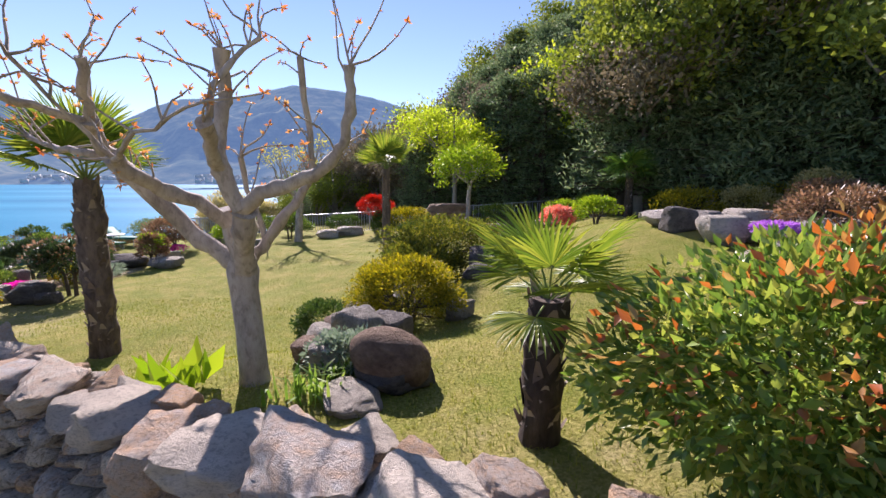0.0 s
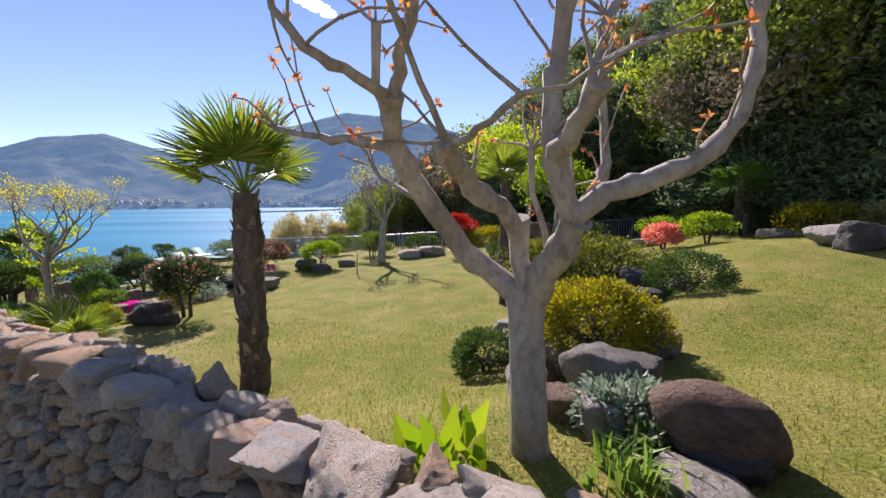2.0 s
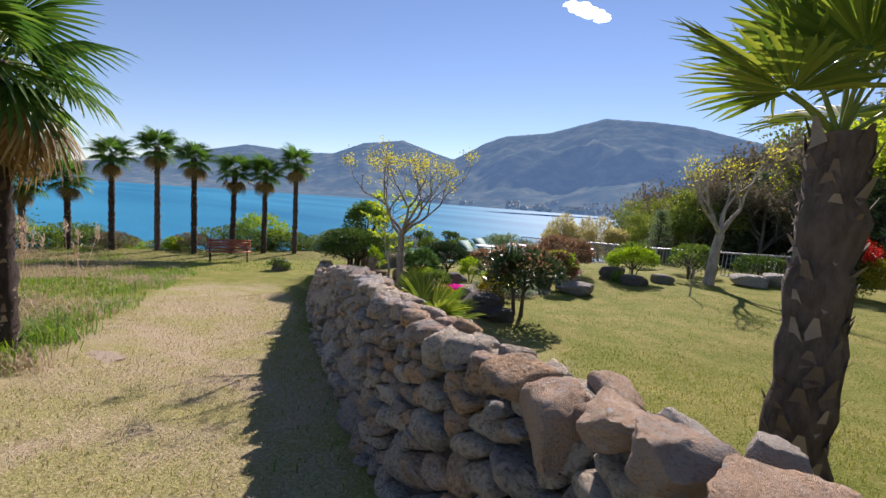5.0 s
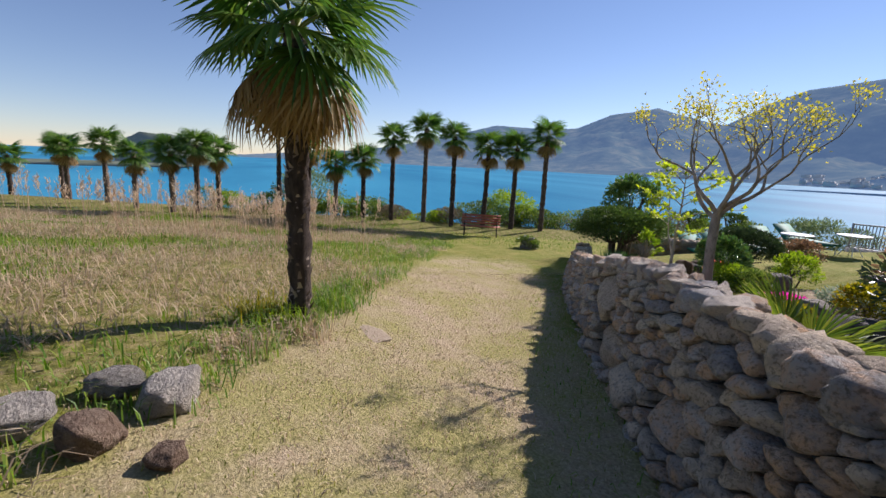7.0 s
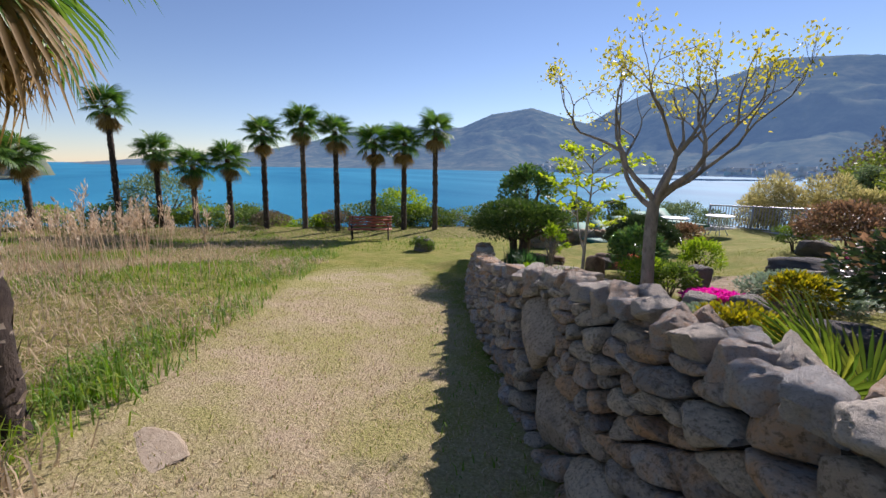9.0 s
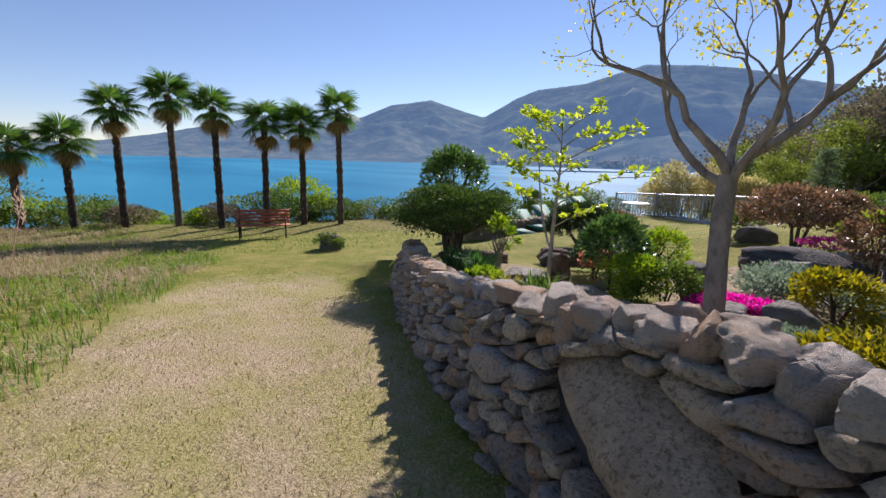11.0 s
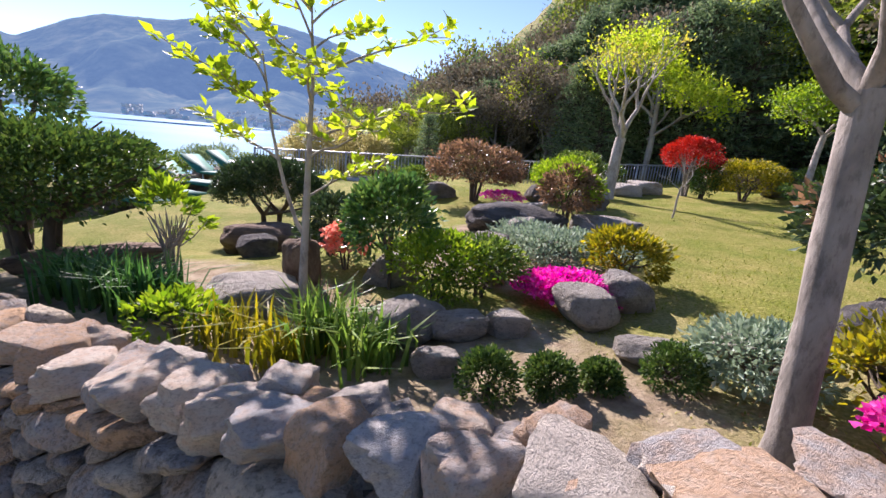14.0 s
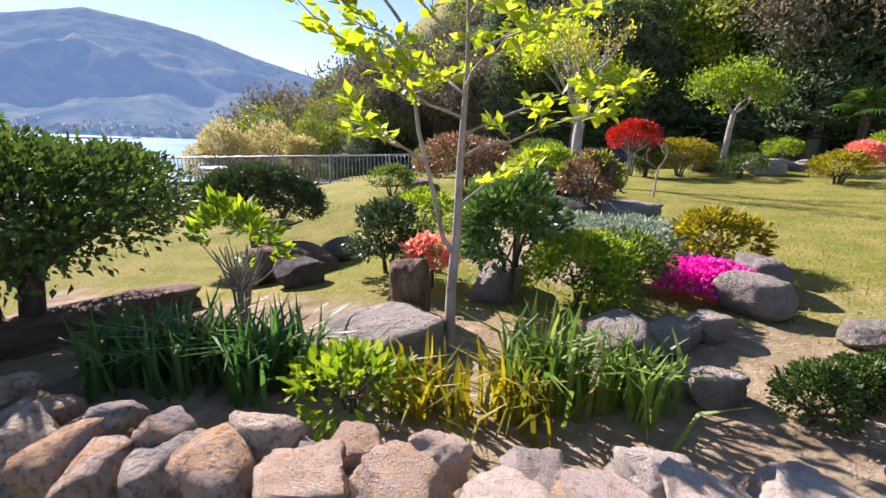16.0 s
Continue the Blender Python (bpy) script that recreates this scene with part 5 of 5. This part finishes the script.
shrub("sage_plant", -8.98, 7.5, (.29, .25, .14), SILVER, .04, 2200, "low grey-green sage in bare soil", 40, .0, .01, 3, seed=127, spread=.18)
shrub("golden_shrub", -8.7, 7.2, (.3, .28, .2), GOLD, .045, 1800, "low golden-green shrub by the tree", 40, .0, .01, 3, seed=128, spread=.15)
shrub("camellia_tree", -7.72, 7.9, (.58, .55, .34), DARK_LEAF, .07, 3600, "small spreading dark-leaved camellia on one trunk", 46, .32, .035, 2, seed=129, spread=.16, shell=.5, category="tree", second=(BRONZE, 500, "young_leaves", "reddish young leaves"))
boulder(-8.12, 7.55, (.34, .24, .2), DARK_ROCK, 15, 3, .3, "dark rough rock beside the camellia")
boulder(-7.75, 7.45, (.2, .16, .12), DARK_ROCK, 45, 4, .3, "dark rough rock beside the camellia")

# stones of the far bed
slab = boulder(-13.1, 9.75, (.62, .24, .11), BROWN_ROCK, 34, 6, .1, "long flat brown stone slab set as a bench", "stone_slab")
for x, y, s, m, k, t in ((-11.28, 9.05, (.15, .1, .24), BROWN_ROCK, 4, 30), (-11.5, 8.65, (.3, .24, .12), ROCK, 3, 10), (-10.54, 8.12, (.22, .17, .15), ROCK, 2, 60), (-10.25, 8.1, (.18, .1, .09), ROCK, 5, 20), (-9.43, 8.25, (.19, .16, .13), ROCK, 7, 100),
                         (-9.05, 8.5, (.2, .18, .14), ROCK, 8, 30), (-9.95, 8.15, (.14, .1, .08), ROCK, 1, 0), (-9.15, 11.1, (.62, .45, .2), DARK_ROCK, 2, 20), (-8.0, 10.95, (.42, .3, .15), ROCK, 5, 5), (-9.2, 10.6, (.3, .2, .14), ROCK, 6, 70),
                         (-9.85, 9.1, (.16, .15, .22), DARK_ROCK, 7, 80), (-12.0, 10.75, (.48, .26, .2), BROWN_ROCK, 8, 10), (-10.6, 9.2, (.25, .16, .13), ROCK, 1, 40), (-11.9, 10.1, (.2, .16, .13), DARK_ROCK, 3, 10), (-8.75, 7.7, (.3, .12, .07), ROCK, 4, -20),
                         (-9.3, 7.75, (.2, .12, .07), ROCK, 5, -10), (-10.4, 7.75, (.12, .1, .07), ROCK, 6, 0), (-8.0, 13.4, (.3, .25, .18), DARK_ROCK, 7, 0), (-9.8, 13.6, (.3, .22, .16), DARK_ROCK, 8, 30), (-11.4, 11.5, (.3, .2, .16), DARK_ROCK, 2, 30),
                         (-6.9, 14.0, (.3, .2, .12), ROCK, 1, 12), (-5.2, 15.6, (.45, .3, .18), ROCK, 3, 0), (-4.5, 15.9, (.5, .3, .2), ROCK, 4, 10), (-1.3, 15.4, (.5, .35, .2), DARK_ROCK, 5, 20), (-.9, 14.2, (.6, .35, .22), ROCK, 6, 0), (-1.1, 17.2, (.9, .6, .5), BROWN_ROCK, 7, 0),
                         (.6, 14.6, (.5, .3, .15), DARK_ROCK, 8, 0), (2.5, 15.2, (.6, .3, .14), ROCK, 2, 10), (5.9, 14.4, (.7, .4, .18), ROCK, 5, 20), (-8.6, 12.0, (.3, .2, .13), ROCK, 6, 50), (-7.3, 12.9, (.35, .22, .14), DARK_ROCK, 1, 5)):
    boulder(x, y, s, m, t, k, .3, "weathered stone set in the planted bed")

for i, (x, y, n, h, m, label) in enumerate(((-10.95, 8.05, 150, .42, LILY, "clump of bright green daylily leaves"), (-10.7, 7.85, 110, .36, LILY, "clump of bright green daylily leaves"), (-11.15, 7.95, 70, .32, GOLD, "tuft of yellow-green narrow leaves"),
                                            (-11.45, 8.1, 70, .3, GOLD, "tuft of yellow-green narrow leaves"), (-12.35, 8.65, 170, .4, IRIS, "clump of dark strappy leaves"), (-12.05, 8.5, 170, .4, IRIS, "clump of dark strappy leaves"), (-12.65, 8.8, 150, .38, IRIS, "clump of dark strappy leaves"),
                                            (-1.75, 3.05, 60, .2, LILY, "clump of fresh green narrow leaves"), (-1.9, 2.75, 50, .22, LILY, "clump of fresh green narrow leaves"), (-7.7, 13.0, 60, .4, LILY, "clump of green narrow leaves"))):
    tuft("leaf_clump", x, y, n, h, .022, m, label, .08, 140 + i, .5)
shrub("broad_green_plant", -11.75, 8.2, (.24, .2, .11), LIME, .06, 420, "low plant with broad light-green leaves", 30, .0, .008, 3, seed=151, spread=.2)
shrub("silver_plant", -1.72, 3.3, (.3, .26, .1), SILVER, .05, 1100, "low silvery leafy plant between stones", 30, .02, .008, 3, seed=152, spread=.2)
for i, (x, y) in enumerate(((-2.75, 2.75), (-2.62, 2.9), (-2.55, 2.7))):
    ob = thing("broad_leaf_plant", x, y, None, "plant with broad upright yellow-green leaves", "plant", "broad-leaved plants")
    g, r2 = Geo(), np.random.default_rng(160 + i)
    n = 7
    w = r2.normal(size=(n, 3)) * .45 + np.array([[0, 0, 1]])
    g.leaves(r2.normal(size=(n, 3)) * .04, w, r2.uniform(.22, .34, n), .11, .1)
    part("leaves", g, LIME, ob)

# planting along the lawn's edge towards the sea
for i, (x, y, rad, mat, lf, n, label) in enumerate((
        (-12.6, 14.6, (.5, .45, .3), BRONZE, .06, 2200, "bronze-leaved low shrub by the lawn"), (-16.3, 21.6, (.6, .5, .35), DARK_LEAF, .08, 1800, "dark evergreen shrub by the low wall"),
        (-6.6, 16.5, (.6, .5, .28), SCRUB, .07, 1800, "low clipped green shrub by the lawn"), (-8.4, 17.2, (.6, .5, .35), SCRUB, .07, 1800, "rounded olive shrub by the lawn"), (-5.0, 17.2, (.6, .5, .3), YEW, .07, 1800, "dark clipped shrub by the lawn"),
        (-1.9, 14.0, (.6, .5, .25), YEW, .06, 1800, "dark low shrub by stones"), (.9, 16.4, (.8, .6, .35), SCRUB, .07, 1800, "green shrub under the trees"), (3.4, 16.6, (.7, .55, .35), LIME, .07, 1800, "light green shrub by the railing"),
        (4.6, 17.4, (.7, .55, .4), SCRUB, .07, 1800, "green shrub by the railing"), (7.4, 16.8, (.8, .6, .45), YEW, .08, 1800, "dark green shrub by the railing"))):
    shrub("border_shrub", x, y, rad, mat, lf, n, label, 36, .08, .02, 3, seed=170 + i, spread=.16)


for i, (x, y, h, m) in enumerate(((-10.3, 2.55, .3, LIME), (-10.0, 2.75, .22, STRAW), (-10.6, 2.4, .28, GOLD), (-9.7, 2.2, .2, STRAW), (-10.9, 3.1, .3, MEADOW), (-11.4, 3.2, .26, MEADOW), (-11.9, 3.5, .22, MEADOW))):
    tuft("grass_tuft", x, y, 130, h, .012, m, "tuft of long grass beside the path", .16, 180 + i, .9, "grass", "grass tufts")


# ---- furniture ----
def bench():
    ob = thing("park_bench", -22.3, 10.6, None, "red-stained slatted park bench with iron legs", "bench", turn=62)
    slat = Geo()
    slat.box((-.82, -.04, -.015), (.82, .04, .015))
    slat = slat.mesh("slat", RED_WOOD)
    for y in (-.2, -.1, 0, .1):
        part("slat", slat, None, ob, m=pose(0, y, .44))
    for k in range(4):
        part("slat", slat, None, ob, m=pose(0, .2 + .035 * k, .54 + .105 * k, 72))
    for x in (-.68, .68):
        g = Geo()
        g.tube([(x, -.24, 0), (x, -.2, .42), (x, .18, .42), (x, .33, .92)], [.025] * 4, 6)
        g.tube([(x, .28, 0), (x, .18, .42)], [.025] * 2, 6)
        g.tube([(x, -.22, .42), (x, -.22, .62), (x, .22, .62)], [.02] * 3, 6)
        part("leg", g, IRON, ob, smooth_shade=True)


bench()


def table(x, y, turn):
    ob = thing("garden_table", x, y, None, "small round white garden table on the lawn", "table", "garden tables", turn)
    g = Geo()
    g.tube([(0, 0, .60), (0, 0, .605), (0, 0, .635), (0, 0, .64)], [.40, .42, .42, .40], 28)
    part("tabletop", g, WHITE_TOP, ob)
    for k in range(4):
        a = math.pi / 2 * k + .4
        g = Geo()
        g.tube([(.3 * math.cos(a), .3 * math.sin(a), -.02), (.1 * math.cos(a), .1 * math.sin(a), .33), (.24 * math.cos(a), .24 * math.sin(a), .605)], [.016, .014, .014], 6)
        part("leg", g, WHITE_TOP, ob)


table(-14.35, 17.5, 20)
table(-13.6, 18.9, 10)


def lounger(x, y, turn):
    ob = thing("sun_lounger", x, y, None, "folded sun lounger with dark green canvas", "sun lounger", "green sun loungers", turn)
    g = Geo()
    g.box((-.3, -.9, .28), (.3, .45, .34))
    part("seat", g, GREEN_CLOTH, ob)
    g = Geo()
    g.add([(-.3, .45, .3), (.3, .45, .3), (.3, 1.0, .72), (-.3, 1.0, .72), (-.3, .47, .24), (.3, .47, .24), (.3, 1.03, .67), (-.3, 1.03, .67)], [[0, 1, 2, 3], [4, 7, 6, 5], [0, 3, 7, 4], [1, 5, 6, 2], [3, 2, 6, 7]])
    part("backrest", g, GREEN_CLOTH, ob)
    for a in (-.26, .26):
        for b in (-.8, .4):
            g = Geo()
            g.tube([(a, b, 0), (a, b, .3)], [.02, .02], 6)
            part("leg", g, WHITE_TOP, ob)


for i in range(5):
    lounger(-16.1 + .35 * i, 15.6 + .75 * i, 62 + 3 * i)

# the low wall behind the loungers
low_wall = tagged(new("wall_low"), "low curved grey stone wall behind the loungers", "stone wall", kind="structure")
r = np.random.default_rng(31)
for i in range(34):
    k = i / 33
    x, y = -17.2 + 1.4 * k + .8 * math.sin(k * 3), 13.8 + 7.4 * k
    for h in (.1, .3, .48):
        part("stone", STONES[r.integers(0, 14)], None, low_wall, m=pose(x + r.normal() * .03, y, height(x, y) + h, 0, 0, 80 + r.normal() * 12) @ Matrix.Diagonal((.17, .14, .12, 1)))

# ---- the path side ----
for i, (x, y, s) in enumerate(((-8.75, 2.0, (.26, .2, .15)), (-8.4, 1.75, (.2, .16, .14)), (-8.95, 1.7, (.22, .2, .13)), (-8.2, 2.1, (.12, .1, .08)), (-8.6, 1.4, (.25, .2, .12)))):
    boulder(x, y, [q * .72 for q in s], BROWN_ROCK if i % 2 else ROCK, i * 50, i, .3, "rough broken stone at the path's edge", group="path stones")
boulder(-10.08, 3.45, (.26, .15, .012), SANDSTONE, 20, 5, .9, "flat pale stone sunk in the path")
boulder(-18.5, 10.6, (.4, .3, .25), DARK_ROCK, 0, 6, .3, "dark rock at the path's end")
shrub("scrub_bush", -18.3, 10.4, (.4, .35, .2), SCRUB, .07, 700, "small dark bush at the path's end", 24, .0, .02, 3, seed=190)

r = np.random.default_rng(41)
for i in range(46):   # scrub on the bluff behind the palms
    k = i / 45
    s = 29.0 + abs(r.normal()) * 2.4
    n = -18 + 27 * k
    x, y = -.872 * s + .489 * n, .489 * s + .872 * n
    size = r.uniform(.5, 1.2)
    mat = (SCRUB, SCRUB, YEW, LIME, WOOD_BROWN)[i % 5]
    shrub("scrub_bush", x, y, (size * 1.25, size * 1.1, size * .55), mat, .11, 1300, "wild green scrub bush on the bluff above the sea", 26, -.1, .03, 3, seed=200 + i, spread=.22, group="bluff scrub")
for x, y, rad, mat, label in ((-27.5, 14.8, (1.6, 1.4, .95), LIME, "rounded bare-twigged bush flushing green"), (-33.5, 4.5, (2.6, 2.0, 1.3), PINE, "dark spreading pine behind the palms"), (-34, 8.5, (1.5, 1.3, .9), SCRUB, "green tree on the bluff"), (-34.5, 10.5, (1.3, 1.1, .8), LIME, "light green tree on the bluff")):
    shrub("bluff_tree", x, y, rad, mat, .14, 3200, label, 40, .3, .06, 4, seed=260 + int(-x), spread=.2, category="tree")


# ---- woodland ----
def wood_tree(kind, seed):
    r2 = np.random.default_rng(seed)
    ob = new("woodland_tree")
    g = Geo()
    g.tube([(0, 0, -.6), (.02, .01, .3), (.0, .02, .65), (.01, 0, .97)], [.022, .018, .012, .004], 7, .2)
    c = Geo()
    if kind == "pine":
        tiers = 15
        for k in range(tiers):
            h = .16 + .84 * k / tiers
            reach = .27 * (1 - h) ** .75 + .03
            for b in range(7):
                t = b * .9 + k * 2.4 + r2.normal() * .25
                d = np.array([math.cos(t), math.sin(t), 0])
                tip = d * reach * r2.uniform(.7, 1.15) + np.array([0, 0, h + r2.uniform(-.02, .035)])
                g.tube([(0, 0, h - .02), tuple(tip * np.array([.5, .5, 1])), tuple(tip)], [.006, .004, .002], 4)
                n = 64
                at = tip[None] * np.array([[1, 1, 0]]) * r2.uniform(.35, 1.05, (n, 1)) + np.array([[0, 0, tip[2]]]) + r2.normal(size=(n, 3)) * np.array([[.028, .028, .014]])
                c.leaves(at, d[None] * .7 + r2.normal(size=(n, 3)) * .7 + np.array([[0, 0, .35]]), r2.uniform(.02, .036, n), r2.uniform(.005, .010, n))
        mat, label = PINE, "tall dark pine on the wooded hillside"
    else:
        ends = []
        for k in range(5):
            t = k * 1.26
            branch(g, (0, 0, .32 + .05 * k), Vector((math.cos(t) * .6, math.sin(t) * .6, .7)), .24, .010, 2, r2, ends, .65, .25, 3, 5)
        leaves_at(c, ends, 80, .048, .023, r2, .6)
        mat = {"green": WOOD_GREEN, "bare": WOOD_BROWN, "lime": SPRING}[kind]
        label = {"green": "leafy green tree on the wooded hillside", "bare": "greyish tree barely in leaf on the hillside", "lime": "bright yellow-green spring tree on the hillside"}[kind]
    part("trunk", g, DARK_BARK if kind == "pine" else GREY_BARK, ob, smooth_shade=True)
    part("crown", c, mat, ob)
    return tagged(ob, label, "tree", "woodland trees")


# The wood's skyline: bearing in degrees and its height in degrees, as seen from the path.
WOOD_TOP = [(14, 0), (9, 3), (6, 5.2), (1.5, 8.3), (-2.5, 9.5), (-7, 12), (-10, 15), (-13, 17.5), (-17, 19.5), (-22, 22), (-30, 26), (-60, 30)]


def build_wood():
    r2 = np.random.default_rng(61)
    kinds = {k: [wood_tree(k, 300 + 10 * i + j) for j in range(2)] for i, k in enumerate(("pine", "green", "bare", "lime"))}
    first = {id(o): True for v in kinds.values() for o in v}
    for b in np.arange(13.0, -62.0, -1.4):
        e = float(np.interp(-b, [-q[0] for q in WOOD_TOP], [q[1] for q in WOOD_TOP]))
        for ring in range(3):
            a = radians(b + r2.normal() * .7)
            if b > -3:
                d = (27, 34, 42)[ring] + r2.normal() * 1.5
            else:
                d = (25, 31, 38)[ring] + r2.normal() * 1.6
            x, y = -4.5 - math.sin(a) * d, 2.5 + math.cos(a) * d
            if b < -32:
                d = (19, 24, 30)[ring]
                x, y = -4.5 - math.sin(a) * d, 2.5 + math.cos(a) * d
            z = height(x, y) - .2
            top = .9 + math.tan(radians(e)) * d * (r2.uniform(.62, .8), r2.uniform(.8, .95), r2.uniform(.93, 1.04))[ring]
            tall = top - z
            if tall < 2.0 and b < 8:
                continue
            tall = min(max(tall, 2.0), 24)
            u = r2.random()
            if b > -1.0:
                kind = "pine" if u < .5 else ("bare" if u < .75 else "green")
            elif b > -9:
                kind = "lime" if u < .28 else ("bare" if u < .6 else ("pine" if u < .85 else "green"))
            else:
                kind = "pine" if u < .78 else ("green" if u < .9 else "bare" if u < .96 else "lime")
            ob = kinds[kind][r2.integers(0, 2)]
            wide = min(tall, 5 + tall * .45) * r2.uniform(.95, 1.3)
            m = pose(x, y, z, 0, 0, r2.uniform(0, 360))
            if first.pop(id(ob), False):
                twin = ob
                twin.matrix_basis = m @ Matrix.Diagonal((wide, wide, tall, 1))
            else:
                twin = copy_thing(ob, m)
                twin.matrix_basis = m @ Matrix.Diagonal((wide, wide, tall, 1))


build_wood()
for i in range(9):
    x, y = -15.2 + .5 * i + .2 * math.sin(i * 2), 25.6 + .4 * math.cos(i * 3)
    shrub("bamboo_clump", x, y, (.6, .55, .75 + .5 * abs(math.sin(i * 2.3))), BAMBOO, .2, 1700, "pale yellow bamboo clump beyond the railing", 26, .2, .02, 6, seed=320 + i, spread=.25, aspect=.18, group="bamboo", category="bamboo", z=-2.1)
for i, (x, y, s) in enumerate(((-18.2, 26.5, 1.1), (-19.5, 27, 1.0), (-17.2, 26.8, .9), (-21, 25.5, .8), (-10.6, 26.4, 1.3))):
    shrub("shore_pine", x, y, (s, s, s * .8), PINE, .16, 1800, "dark low pine beyond the railing", 30, .3, .05, 3, seed=340 + i, spread=.2, aspect=.25, z=-3.0, group="shore pines", category="tree")
for i, (x, y) in enumerate(((-19.5, 19.5), (-18.6, 20.6))):
    shrub("cloud_pruned_tree", x, y, (.55, .5, .25), YEW, .08, 1500, "cloud-pruned dark tree by the shore", 30, 1.1, .05, 2, seed=350 + i, spread=.14, category="tree", z=-2.2)
    shrub("border_shrub", x + .9, y - .3, (.7, .6, .4), SCRUB, .1, 1300, "green shrub by the shore", 30, .2, .03, 3, seed=353 + i, spread=.18, z=-1.9)

# ---- grass ----
r = np.random.default_rng(77)


def scatter(n, x0, x1, y0, y1, keep):
    p = np.stack([r.uniform(x0, x1, n), r.uniform(y0, y1, n)], 1)
    out = []
    for x, y in p:
        if keep(x, y):
            out.append((x, y, height(x, y)))
    return np.array(out)


def stuff(name, at, tall, wide, lean, mat, label):
    g = Geo()
    n = len(at)
    g.blades(at, tall * r.uniform(.5, 1.25, n), wide, lean)
    tagged(new(name, g.mesh(name, mat)), label, "grass", kind="stuff")


def on_lawn(x, y):
    return y > wall_y(x) + .55 and not (x < -9.6 and y < wall_y(x) + 3.2)


def on_path(x, y):
    return y < wall_y(x) - .1


def beside(x, y):
    s, n = along(x, y)
    return on_path(x, y) and n < -2.5 + .5 * noise.noise(Vector((x, y, 0)))


near_lawn = scatter(40000, -6.5, 2.0, 1.5, 7.5, on_lawn)
stuff("lawn_grass", near_lawn, .034, .005, .7, GRASS, "short yellow-green lawn grass")
stuff("lawn_grass", scatter(30000, -12, 4, 6, 15, on_lawn), .024, .008, .7, GRASS, "short yellow-green lawn grass")
stuff("path_grass", scatter(52000, -14, -3, .0, 9, on_path), .03, .006, 1.0, STRAW, "short dry straw-coloured grass on the path")
stuff("path_grass", scatter(9000, -14, -3, .0, 9, lambda x, y: on_path(x, y) and y > wall_y(x) - .8), .06, .008, .8, MEADOW, "green grass at the wall's foot")
stuff("meadow_grass", scatter(60000, -30, -7, -8, 8, lambda x, y: beside(x, y) and noise.noise(Vector((x * .35, y * .35, 3))) > .03), .13, .012, .7, MEADOW, "tall green meadow grass beside the path")
stuff("dry_grass", scatter(70000, -30, -7, -9, 8, lambda x, y: beside(x, y) and noise.noise(Vector((x * .35, y * .35, 3))) < .2), .16, .010, 1.3, STRAW, "tangled dry tan grass in the meadow")
stuff("far_grass", scatter(16000, -34, -14, -12, 15, lambda x, y: (on_path(x, y) or x < -14.4) and (along(x, y)[1] < -2.6 or along(x, y)[0] > 21)), .10, .016, .7, MEADOW, "rough grass on the bluff")
stuff("path_green", scatter(26000, -17, -3, .0, 11, on_path), .028, .006, .9, GRASS, "short yellow-green grass on the path")
stuff("verge_grass", scatter(26000, -20, -8.5, .5, 9, lambda x, y: -3.1 < along(x, y)[1] + .3 * noise.noise(Vector((x, y, 0))) < -2.35 and noise.noise(Vector((x * .8, y * .8, 5))) > -.25), .15, .010, .6, LILY, "bright green grass along the path's verge")
g = Geo()
plumes = scatter(420, -24, -15, -4, 4.5, lambda x, y: noise.noise(Vector((x * .3, y * .3, 8))) > .02)
n = len(plumes)
tops = plumes + np.stack([r.normal(size=n) * .12, r.normal(size=n) * .12, r.uniform(.7, 1.25, n)], 1)
for a, b in zip(plumes, tops):
    g.tube([tuple(a), tuple(b)], [.006, .004], 4)
p = np.repeat(tops, 26, 0)
g.leaves(p + r.normal(size=p.shape) * np.array([[.02, .02, .09]]), r.normal(size=p.shape) * .4 + np.array([[0, 0, 1]]), .09, .02)
tagged(new("reed_plumes", g.mesh("reed_plumes", REED)), "tall dry reeds with pale feathery plumes", "reeds", kind="stuff")
